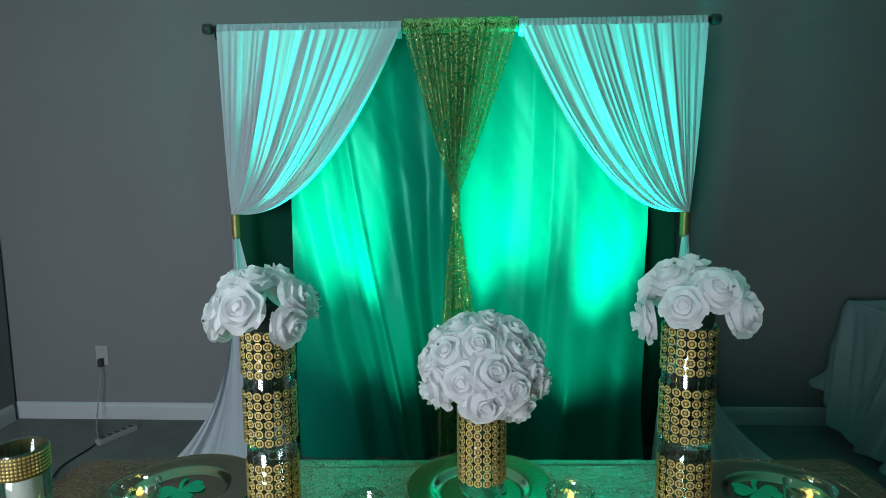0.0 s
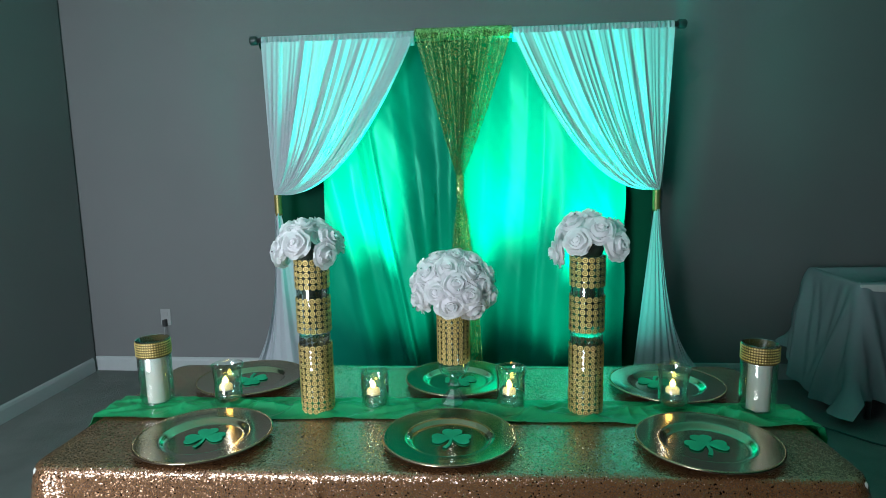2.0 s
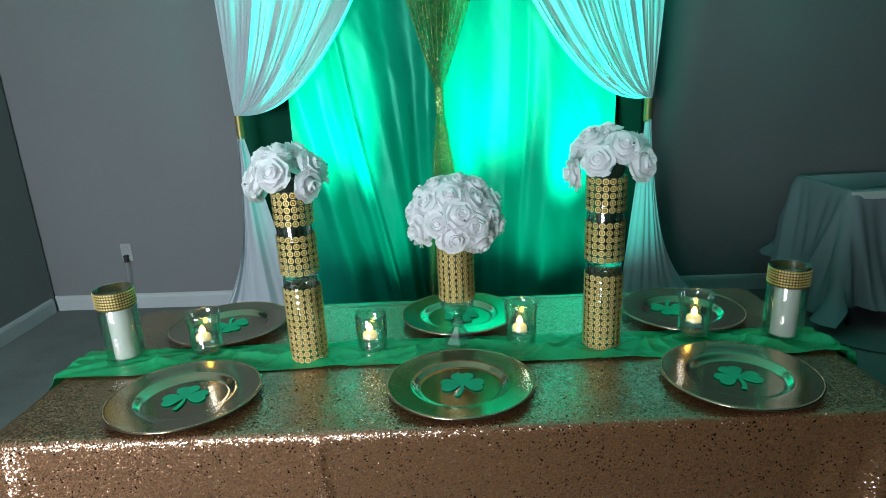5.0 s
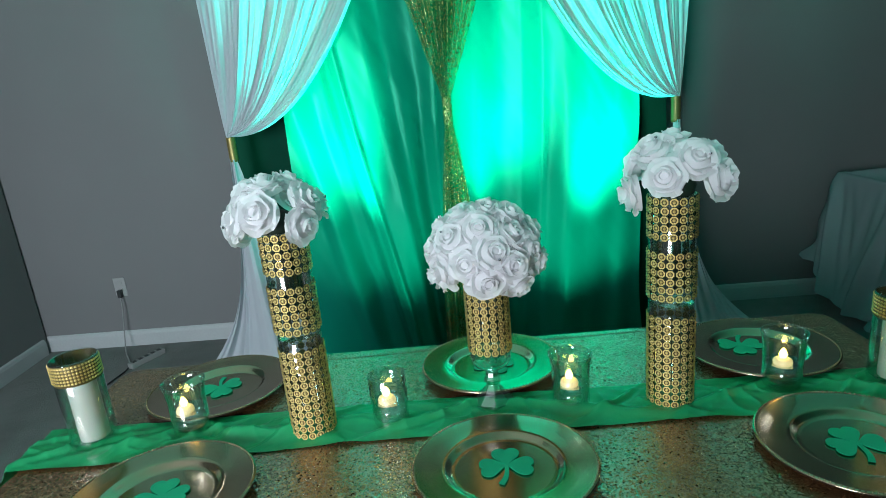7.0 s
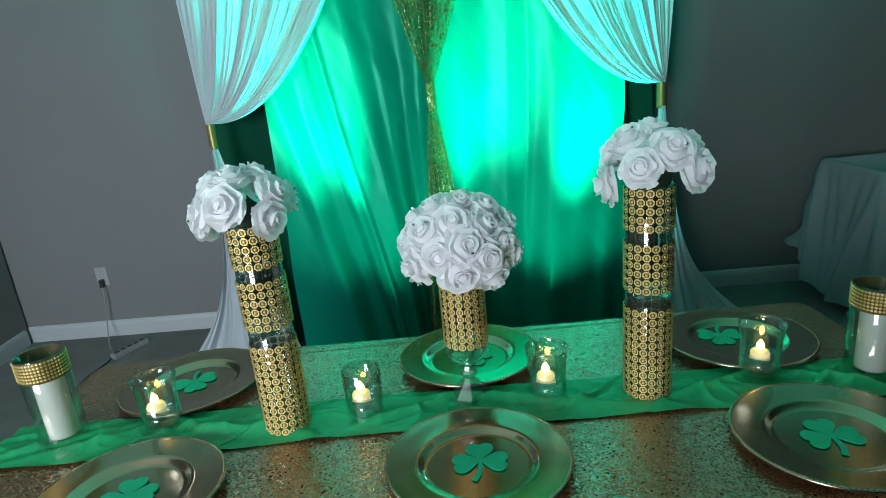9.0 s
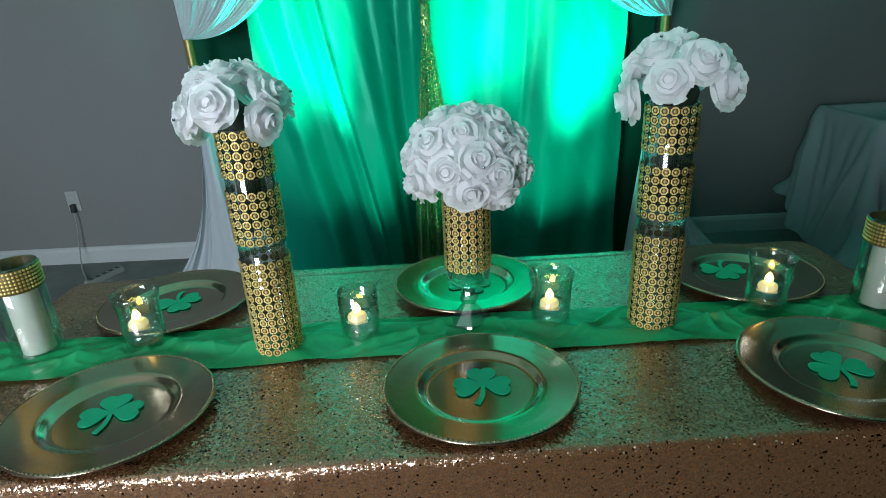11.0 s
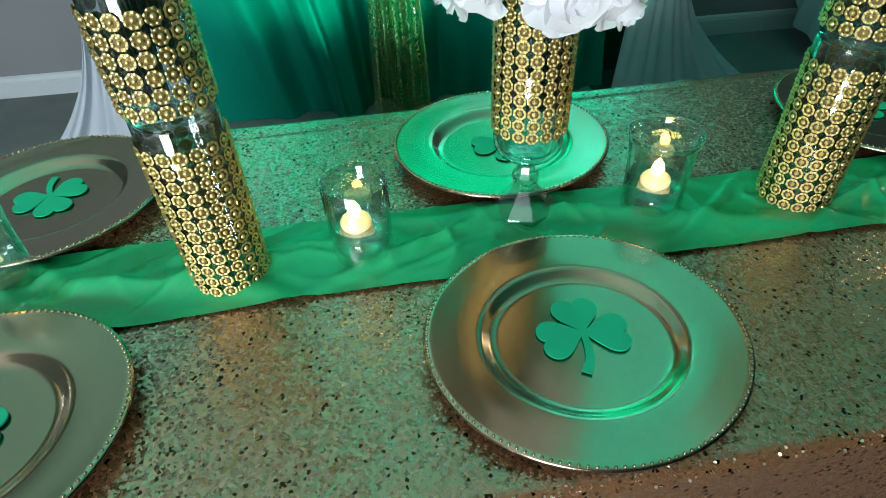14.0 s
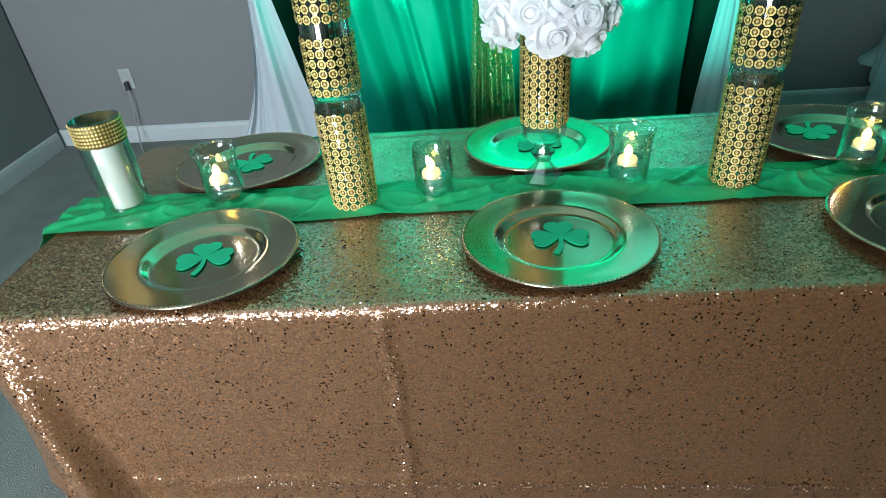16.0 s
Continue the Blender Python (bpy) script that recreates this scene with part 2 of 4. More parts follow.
def thing(name, label, category, group="", at=(0, 0, 0), turn=0.0):
    ob = new(name)
    ob.empty_display_size = 0.05
    ob.matrix_world = pose(*at, 0, 0, turn)
    return tagged(ob, label, category, group)


def box(bm, x0, x1, y0, y1, z0, z1, bevel=0.0):
    g = bmesh.ops.create_cube(bm, size=1.0, matrix=Matrix.LocRotScale(((x0 + x1) / 2, (y0 + y1) / 2, (z0 + z1) / 2), None, (x1 - x0, y1 - y0, z1 - z0)))
    if bevel:
        edges = list({e for v in g["verts"] for e in v.link_edges})
        bmesh.ops.bevel(bm, geom=edges, offset=bevel, segments=2, affect="EDGES", profile=0.5)
    return bm


def lathe(bm, profile, seg=40, centre=(0, 0), twist=0.0, close=False, scallop=None):
    """Turns (radius, height) pairs round the z axis."""
    rings = []
    for k, (r, z) in enumerate(profile):
        if r < 1e-6:
            rings.append([bm.verts.new((centre[0], centre[1], z))])
            continue
        ring = []
        for i in range(seg):
            a = 2 * math.pi * i / seg + twist
            q = r * (scallop(i, k) if scallop else 1)
            ring.append(bm.verts.new((centre[0] + q * math.cos(a), centre[1] + q * math.sin(a), z)))
        rings.append(ring)
    pairs = list(zip(rings, rings[1:])) + ([(rings[-1], rings[0])] if close else [])
    for a, b in pairs:
        for i in range(seg):
            j = (i + 1) % seg
            if len(a) == 1 and len(b) == 1:
                continue
            if len(a) == 1:
                bm.faces.new((a[0], b[j], b[i]))
            elif len(b) == 1:
                bm.faces.new((a[i], a[j], b[0]))
            else:
                bm.faces.new((a[i], a[j], b[j], b[i]))
    return bm


def sheet(bm, f, nu, nv, wrap=False):
    """A surface through f(u, v), u and v from 0 to 1."""
    rows = [[bm.verts.new(f(i / nu, j / nv)) for i in range(nu + (0 if wrap else 1))] for j in range(nv + 1)]
    for a, b in zip(rows, rows[1:]):
        for i in range(nu):
            k = (i + 1) % len(a) if wrap else i + 1
            bm.faces.new((a[i], a[k], b[k], b[i]))
    return bm


def tube(bm, points, radius, seg=8):
    pts = [Vector(p) for p in points]
    rings = []
    for i, p in enumerate(pts):
        d = (pts[min(i + 1, len(pts) - 1)] - pts[max(i - 1, 0)]).normalized()
        side = d.cross(Vector((0, 0, 1)))
        side = side.normalized() if side.length > 1e-3 else Vector((1, 0, 0))
        up = side.cross(d)
        rings.append([bm.verts.new(p + radius * (math.cos(2 * math.pi * k / seg) * side + math.sin(2 * math.pi * k / seg) * up)) for k in range(seg)])
    for a, b in zip(rings, rings[1:]):
        for k in range(seg):
            bm.faces.new((a[k], a[(k + 1) % seg], b[(k + 1) % seg], b[k]))
    bm.faces.new(rings[0][::-1]), bm.faces.new(rings[-1])
    return bm


def curve(points, n=10):
    """A smooth line through the points."""
    p = [Vector(q) for q in points]
    p = [2 * p[0] - p[1]] + p + [2 * p[-1] - p[-2]]
    out = []
    for a, b, c, d in zip(p, p[1:], p[2:], p[3:]):
        for k in range(n):
            t = k / n
            out.append(0.5 * (2 * b + (c - a) * t + (2 * a - 5 * b + 4 * c - d) * t * t + (3 * b - a - 3 * c + d) * t ** 3))
    return out + [p[-2]]


def wave(x, seed):
    """Uneven value from -1 to 1 along a line."""
    return noise.noise((x, seed * 7.31, 0.37)) * 1.6


# ---------------------------------------------------------------- the room
NORTH_TILT = -2.9


def structure(ob, label):
    return tagged(ob, label, ob.name.split("_")[0], kind="structure")


def north_y(x):
    return 2.315 - 0.0507 * x


bm = bmesh.new()
box(bm, WEST - 0.2, EAST + 0.2, SOUTH - 0.2, 2.75, -0.15, 0)
structure(part("floor", bm, CARPET, smooth=False), "grey short-pile carpet over the whole floor")
bm = bmesh.new()
box(bm, WEST - 0.2, EAST + 0.2, SOUTH - 0.2, 2.75, TOP, TOP + 0.12)
structure(part("ceiling", bm, CEILING, smooth=False), "plain white painted ceiling with fine texture")
bm = bmesh.new()
box(bm, WEST - 0.3, EAST + 0.5, 0, 0.14, 0, TOP)
ob = structure(part("wall_north", bm, WALL, smooth=False), "grey painted wall behind the green backdrop")
ob.matrix_world = pose(0, 2.315, 0, 0, 0, NORTH_TILT)
bm = bmesh.new()
box(bm, WEST - 0.14, WEST, SOUTH - 0.14, 2.43, 0, TOP)
structure(part("wall_west", bm, WALL, smooth=False), "plain grey painted side wall meeting the back wall")
bm = bmesh.new()
box(bm, EAST, EAST + 0.14, SOUTH - 0.14, 2.3, 0, TOP)
structure(part("wall_east", bm, WALL, smooth=False), "plain grey painted side wall")
bm = bmesh.new()
x0, x1, z0, z1 = WINDOW
box(bm, WEST, x0, SOUTH - 0.14, SOUTH, 0, TOP)
box(bm, x1, EAST, SOUTH - 0.14, SOUTH, 0, TOP)
box(bm, x0, x1, SOUTH - 0.14, SOUTH, 0, z0)
box(bm, x0, x1, SOUTH - 0.14, SOUTH, z1, TOP)
structure(part("wall_south", bm, WALL, smooth=False), "grey painted wall with a window")


def board(name, length, m):
    bm = bmesh.new()
    prof = [(0, 0), (-0.014, 0), (-0.014, 0.075), (-0.009, 0.092), (-0.003, 0.098), (0, 0.1)]
    a = [bm.verts.new((0, y, z)) for y, z in prof]
    b = [bm.verts.new((length, y, z)) for y, z in prof]
    for i in range(len(prof) - 1):
        bm.faces.new((a[i], b[i], b[i + 1], a[i + 1]))
    ob = structure(part(name, bm, TRIM, smooth=False), "white moulded baseboard along the grey wall")
    ob.matrix_world = m


board("baseboard_north", 7.6, pose(WEST, north_y(WEST), 0.001, 0, 0, NORTH_TILT))
board("baseboard_west", 5.45, pose(WEST, SOUTH, 0.001, 0, 0, 90))

window = thing("window_1", "white framed window in the grey wall", "window", at=(0, SOUTH, 0))
window["kind"] = "structure"
for a, b, c, d in ((x0, x0 + 0.05, z0, z1), (x1 - 0.05, x1, z0, z1), (x0 + 0.05, x1 - 0.05, z0, z0 + 0.05), (x0 + 0.05, x1 - 0.05, z1 - 0.05, z1)):
    part("window_frame", box(bmesh.new(), a, b, -0.13, -0.085, c, d, 0.004), TRIM, window, smooth=False)
part("window_sill", box(bmesh.new(), x0, x1, -0.08, 0.03, z0 - 0.02, z0 + 0.012, 0.005), TRIM, window, smooth=False)
pane = part("pane", box(bmesh.new(), x0 + 0.05, x1 - 0.05, -0.112, -0.106, z0 + 0.05, z1 - 0.05), DAY_GLASS, window, smooth=False)
pane.visible_shadow = False


# ---------------------------------------------------------------- backdrop
ROD_Z = 2.072


def by(x, off=0.0):
    """The backdrop's line: y at x, off behind it."""
    return 1.80 - 0.05 * x + off


stand = thing("backdrop_stand", "pipe stand with a black crossbar that carries the curtains", "backdrop stand", at=(0, 0, 0))
part("crossbar", tube(bmesh.new(), [(-1.085, by(-1.085), ROD_Z), (1.14, by(1.14), ROD_Z)], 0.014, 16), BLACK, stand)
for px, tip in ((-1.03, -1.10), (1.075, 1.155)):
    part("upright", tube(bmesh.new(), [(px, by(px, 0.02), 0.01), (px, by(px, 0.02), ROD_Z - 0.012)], 0.016, 16), STEEL, stand)
    part("base_plate", box(bmesh.new(), px - 0.2, px + 0.2, by(px) - 0.15, by(px) + 0.25, 0.0, 0.008, 0.003), BLACK, stand, smooth=False)
    bm = bmesh.new()
    lathe(bm, [(0, -0.022), (0.02, -0.022), (0.024, -0.016), (0.024, 0.012), (0.018, 0.02), (0, 0.02)], 20)
    knob = part("end_knob", bm, BLACK, stand)
    knob.matrix_local = pose(tip, by(tip), ROD_Z, 0, 90, 0)


FOLDS = [(-0.9, 0.0), (-0.75, 0.0), (-0.67, -0.02), (-0.57, 0.03), (-0.51, 0.025), (-0.45, -0.025), (-0.402, -0.05), (-0.385, -0.03), (-0.28, -0.02), (-0.19, 0.025), (-0.10, 0.055), (-0.03, 0.03), (0.03, -0.045), (0.14, -0.01), (0.26, 0.05), (0.35, 0.04), (0.44, -0.025), (0.53, -0.045), (0.64, -0.025), (0.78, -0.005), (0.88, 0.02), (1.1, 0.0)]


def fold_at(x):
    """The panel's hang: how far it stands back at x."""
    for (a, p), (b, q) in zip(FOLDS, FOLDS[1:]):
        if x <= b:
            t = min(1, max(0, (x - a) / (b - a)))
            t = t * t * (3 - 2 * t)
            return p + (q - p) * t
    return 0.0


def satin_y(x, z, off, seed, amp):
    drop = 1 - z / 2.05
    sway = 0.03 * math.sin(2.2 * z + 3 * x) + 0.16 * min(1, max(0, -x / 0.25)) * (z - 1.25)
    s = amp * fold_at(x + sway) / 0.045 * (0.75 + 0.45 * drop)
    s += 0.020 * wave(x * 7 + drop * 1.6, seed + 5) * (0.4 + drop) + 0.006 * wave(x * 5 + z * 4, seed + 7) + 0.0015 * wave(x * 30 + z * 16, seed + 9)
    return by(x, off) + s


def satin_panel(label, x0, x1, off, seed, amp, material, bottom=0.006, lean=0.0):
    cloth = thing("satin_curtain", label, "curtain", "backdrop curtains")
    w = x1 - x0

    def f(u, v):
        z = 2.05 + (bottom - 2.05) * v
        x = x0 + w * u + lean * (2 * u - 1) * v + 0.008 * wave(z * 3, seed + (0 if u < 0.5 else 3)) * (1 if u in (0, 1) else 0.6)
        y = satin_y(x, z, off, seed, amp)
        return (x, y, z)

    part("cloth_panel", sheet(bmesh.new(), f, int(w * 140), 70), material, cloth)
    # rod pocket
    part("rod_pocket", sheet(bmesh.new(), lambda u, v: (x0 + w * v, by(x0 + w * v, off * 0.3) + 0.02 * math.cos(2 * math.pi * u), ROD_Z - 0.012 + 0.022 * math.sin(2 * math.pi * u)), 12, 30, True), material, cloth)
    return cloth


satin_panel("wide emerald green satin curtain hanging in soft folds", -0.75, 0.905, 0.032, 11, 0.058, SATIN, lean=0.02)
# unlit satin at the sides: a separate sheet with its shade in the colour
satin_panel("green satin curtain behind the first, darkened in colour for shade", -1.09, 1.10, 0.22, 19, 0.012, SATIN_SHADED)


def bezier(a, c, b, t):
    return (1 - t) ** 2 * a + 2 * t * (1 - t) * c + t * t * b


def white_drape(label, outer, inner, tie_x, tail_in, tail_out, seed):
    """Gathered at the rod, swept to a tie on the upright, then falling to the floor."""
    d = thing("white_drape", label, "curtain", "white drapes")
    sgn = 1 if inner > outer else -1
    tz = 1.235

    def fold(u, s):
        a = wave(u * 17 + 0.5 * s, seed) + 0.55 * wave(u * 39 + s, seed + 1) + 0.14 * wave(u * 80, seed + 2)
        return 1.25 * a

    def swag(u, v):
        # u from the outer to the inner edge
        xt = outer + (inner - outer) * u
        xe = tie_x + sgn * 0.030 * (u - 0.35)
        sag = 0.03 * u * u + 0.01 * wave(u * 8, seed + 4)
        x = bezier(xt, 0.50 * (xt + xe), xe, v)
        z = bezier(ROD_Z - 0.02, tz - sag * 1.2 + 0.12 * (1 - u), tz, v)
        squeeze = 1 - v ** 3
        amp = (0.006 + 0.0075 * math.sin(math.pi * min(1, v * 1.15))) * (0.35 + 0.65 * squeeze)
        y = by(x, -0.035) - amp * fold(u, v * 1.3) - 0.03 * v * (1 - v) * 4 * u - 0.022 * v ** 4 * math.cos(math.pi * (u - 0.5))
        z += 0.005 * wave(u * 40, seed + 3) * v * squeeze
        return (x, y, z)

    def tail(u, v):
        w = v ** 0.85
        xb = tail_in + (tail_out - tail_in) * u
        xe = tie_x + sgn * 0.032 * (0.5 - u)
        flare = v * (1 - u) + u * (0.12 * v + 0.88 * v ** 3.6)
        x = xe + (xb - xe) * flare
        z = 1.125 * (1 - v) + 0.006
        amp = 0.006 + 0.026 * w
        y = by(x, -0.03) - amp * (1.4 * wave(u * 6 + 0.4 * v, seed + 6) + 0.4 * wave(u * 15 + v, seed + 7)) - 0.05 * max(0, v - 0.75) * 2 * (0.5 + u)
        return (x, y, z)

    def head(u, v):
        x = outer + (inner - outer) * v
        r = 1 + 0.22 * math.sin(2 * math.pi * 38 * v + 2 * wave(v * 9, seed + 8))
        a = 2 * math.pi * u
        low = max(0, -math.sin(a))
        return (x, by(x, -0.006) + 0.021 * r * math.cos(a), ROD_Z - 0.006 + (0.024 + 0.028 * low) * math.sin(a) * (0.92 + 0.08 * r))

    part("swag", sheet(bmesh.new(), swag, 300, 64), WHITE_CLOTH, d)
    part("tail", sheet(bmesh.new(), tail, 130, 60), WHITE_CLOTH, d)
    part("heading", sheet(bmesh.new(), head, 12, 320, True), WHITE_CLOTH, d)
    bm = bmesh.new()
    lathe(bm, [(0.019, 1.118), (0.021, 1.121)] + [(0.0205 + 0.001 * (k % 2), 1.121 + 0.115 * k / 12) for k in range(13)] + [(0.019, 1.241)], 24, (tie_x, by(tie_x, -0.012)))
    part("tie_band", bm, GOLD_BAND, d, "antique gold ribbon tie round the cloth")
    return d


white_drape("sheer white drape swept aside to a gold tie", -1.052, -0.222, -1.015, -0.77, -1.40, 2)
white_drape("sheer white drape swept aside to a gold tie, its tail trailing", 1.108, 0.296, 1.052, 0.935, 1.58, 6)

gold = thing("sequin_drape", "gold sequin drape cinched at the middle of the backdrop", "curtain")
GX = 0.012


def gold_top(u, v):
    xt = -0.216 + 0.505 * u
    xe = GX + 0.038 * (u - 0.5)
    k = v ** 1.12
    x = xt + (xe - xt) * k
    amp = 0.010 + 0.008 * math.sin(math.pi * v)
    return (x, by(x, -0.062) - amp * math.sin(2 * math.pi * 9 * (u + 0.02 * wave(u * 6, 3))) - 0.02 * v ** 3 * math.cos(math.pi * (u - 0.5)), 2.075 + (1.322 - 2.075) * v)


def gold_tail(u, v):
    xe = GX + 0.036 * (u - 0.5)
    e = 1 - (1 - v) ** 1.8
    xb = -0.092 + 0.225 * u
    x = xe + (xb - xe) * e
    amp = 0.006 + 0.024 * e
    return (x, by(x, -0.07) - amp * math.sin(2 * math.pi * 4.5 * (u + 0.05 * wave(u * 5 + v * 0.6, 8))), 1.212 + (0.006 - 1.212) * v)


part("upper_cloth", sheet(bmesh.new(), gold_top, 150, 60), GOLD_SEQUIN, gold)
part("lower_cloth", sheet(bmesh.new(), gold_tail, 110, 70), GOLD_SEQUIN, gold)
bm = bmesh.new()
lathe(bm, [(0.020, 1.205), (0.0215, 1.21), (0.021, 1.24), (0.0215, 1.27), (0.021, 1.30), (0.0215, 1.322), (0.019, 1.328)], 24, (GX, by(GX, -0.072)))
part("cinch_band", bm, GOLD_SEQUIN, gold, "gold sequin band round the waist")
part("rod_pocket", sheet(bmesh.new(), lambda u, v: (-0.216 + 0.505 * v, by(0, -0.028) + 0.02 * math.cos(2 * math.pi * u) * (1 + 0.15 * math.sin(60 * v)) - 0.05 * (-0.216 + 0.505 * v), ROD_Z - 0.002 + 0.026 * math.sin(2 * math.pi * u)), 12, 90, True), GOLD_SEQUIN, gold)

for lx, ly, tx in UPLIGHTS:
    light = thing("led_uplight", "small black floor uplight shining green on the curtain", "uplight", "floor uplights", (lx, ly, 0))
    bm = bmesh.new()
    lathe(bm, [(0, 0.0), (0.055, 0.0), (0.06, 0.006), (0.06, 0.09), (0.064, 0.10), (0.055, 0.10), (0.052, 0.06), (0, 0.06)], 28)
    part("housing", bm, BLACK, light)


# ---------------------------------------------------------------- dining table with its cloth
TABLE = pose(-0.03, 0.055, 0, 0, 0, -1.5)
TL, TW, TZ = 1.78, 0.675, 0.748
table = thing("folding_table", "folding table hidden under a sequin cloth", "table", at=(-0.03, 0.055, 0), turn=-1.5)
part("tabletop", box(bmesh.new(), -TL / 2 + 0.01, TL / 2 - 0.01, -TW / 2 + 0.01, TW / 2 - 0.01, 0.70, 0.742, 0.008), WOOD_TOP, table, smooth=False)
for sx in (-0.68, 0.68):
    for sy in (-0.24, 0.24):
        part("leg", tube(bmesh.new(), [(sx, sy, 0), (sx, sy, 0.70)], 0.014, 12), STEEL, table)


def rounded(s, hx, hy, r):
    """Point, outward direction and nearness to a corner, s from 0 to 1 round a rounded rectangle."""
    runs = [("x", 2 * (hx - r)), ("c", math.pi * r / 2), ("y", 2 * (hy - r)), ("c", math.pi * r / 2)] * 2
    total = sum(q for _, q in runs)
    t, corner = s * total % total, 0
    for i, (kind, q) in enumerate(runs):
        if t <= q or i == 7:
            break
        t -= q
    a = -math.pi / 2 + (i // 2) * math.pi / 2
    along = Vector((-math.sin(a), math.cos(a), 0))
    out = Vector((math.cos(a), math.sin(a), 0))
    if kind != "c":
        base = out * (hy if kind == "x" else hx) - along * (q / 2 - t)
        return base, out, min(t, q - t)
    ang = a + (t / q) * math.pi / 2
    o = Vector((math.cos(ang), math.sin(ang), 0))
    cx = out * ((hy if (i // 2) % 2 == 0 else hx) - r) + along * ((hx if (i // 2) % 2 == 0 else hy) - r)
    return cx + o * r, o, -1.0


def tablecloth(name, label, hx, hy, r, top, hem, material, m, n=520, rows=46, corner_fold=0.05, soft=0.006, seed=1, hem_drop=0.0, flare=0.02, raised=0.0):
    bm = bmesh.new()
    loops = []
    edge = 0.012
    prof = [(-0.03, 0.0), (-edge, 0.0), (-edge * 0.6, -edge * 0.12), (-edge * 0.25, -edge * 0.4), (0.0, -edge)]
    for k in range(len(prof) + rows):
        ring = []
        for i in range(n):
            p, o, near = rounded(i / n, hx, hy, r)
            if k < len(prof):
                d, z = prof[k]
                q = p + o * d
                ring.append(bm.verts.new((q.x, q.y, top + z + 0.0007 * wave(i * 0.13, seed))))
                continue
            v = (k - len(prof) + 1) / rows
            c = math.exp(-((max(near, 0) / (0.12 + 0.12 * v)) ** 2))
            s = i / n * 2 * (2 * hx + 2 * hy)
            f = corner_fold * c * v ** 0.8 * (0.5 + 0.4 * math.cos(28 * max(near, 0) - 5.0 * v + 1.3 * wave(s * 3, seed)) + 0.2 * math.cos(74 * max(near, 0) - 11.0 * v + 0.8 * wave(s * 7, seed)))
            f += soft * v * (1.2 * wave(s * 5.5 + 0.5 * v, seed + 2) + 0.7 * wave(s * 14, seed + 3))
            f += flare * v ** 1.5
            hz = hem + hem_drop * wave(s * 1.2, seed + 6) * v
            if raised:
                # the far corner of the cloth swings out and up
                lift = math.exp(-(((p.x + hx) / 0.10) ** 2 + ((p.y - hy) / 0.16) ** 2))
                hz += raised * lift
                f += 0.05 * lift * v
            z = top - edge + (hz - top + edge) * v
            # fold creases from the packet
            if material is ROSE_GOLD:
                f += 0.007 * math.exp(-((z - 0.345 + 0.05 * p.x) / 0.007) ** 2)
                f += 0.006 * math.exp(-((p.x + 0.235 - 0.012 * wave(z * 9, 5)) / 0.009) ** 2) * (1 if p.y < 0 else 0)
            q = p + o * f
            ring.append(bm.verts.new((q.x, q.y, z)))
        loops.append(ring)
    for a, b in zip(loops, loops[1:]):
        for i in range(n):
            j = (i + 1) % n
            bm.faces.new((a[i], b[i], b[j], a[j]))
    bm.faces.new(loops[0])
    ob = tagged(part(name, bm, material), label, "tablecloth")
    ob.matrix_world = m
    return ob


tablecloth("sequin_tablecloth", "rose gold sequin tablecloth falling to the floor", TL / 2, TW / 2, 0.05, TZ, 0.006, ROSE_GOLD, TABLE, n=900, rows=60, corner_fold=0.115)

# loose sequins standing up along the table's edge
bm = bmesh.new()
rng = random.Random(4)
for i in range(3600):
    s = rng.random()
    p, o, near = rounded(s, TL / 2, TW / 2, 0.05)
    if p.y > 0 or abs(p.x) > TL / 2 - 0.03 or rng.random() < 0.55 + 0.55 * p.x:
        continue
    z = TZ - rng.random() ** 1.5 * 0.016
    q = p + o * (0.001 - 0.012 * (1 - min(1, (TZ - z) / 0.01)) * rng.random())
    rot = Euler((rng.uniform(-1.2, 1.2), rng.uniform(-1.2, 1.2), rng.uniform(0, 6.3))).to_matrix().to_4x4()
    bmesh.ops.create_circle(bm, cap_ends=True, segments=8, radius=0.0015, matrix=Matrix.Translation((q.x, q.y, z + 0.0012)) @ rot)
for i in range(520):
    if i % 5:
        x = rng.uniform(-0.86, 0.86)
        z = 0.345 - 0.05 * x + rng.gauss(0, 0.004)
    else:
        z = rng.uniform(0.1, 0.72)
        x = -0.235 + rng.gauss(0, 0.006)
    rot = Euler((1.57 + rng.uniform(-0.8, 0.8), rng.uniform(-0.8, 0.8), rng.uniform(-0.6, 0.6))).to_matrix().to_4x4()
    out = -TW / 2 - 0.006 - 0.02 * ((TZ - z) / TZ) ** 1.5
    bmesh.ops.create_circle(bm, cap_ends=True, segments=8, radius=0.0015, matrix=Matrix.Translation((x, out - 0.003, z)) @ rot)
ob = tagged(part("edge_sequins", bm, sequin("loose_sequins", [(0, (0.33, 0.19, 0.12)), (1, (0.66, 0.48, 0.36))], 120, 0.1, 0.3), smooth=False), "loose rose gold sequins along the cloth edge", "sequins", kind="stuff")
ob.matrix_world = TABLE

# satin runner
RZ = TZ + 0.003
bm = bmesh.new()
RL = TL / 2 + 0.006


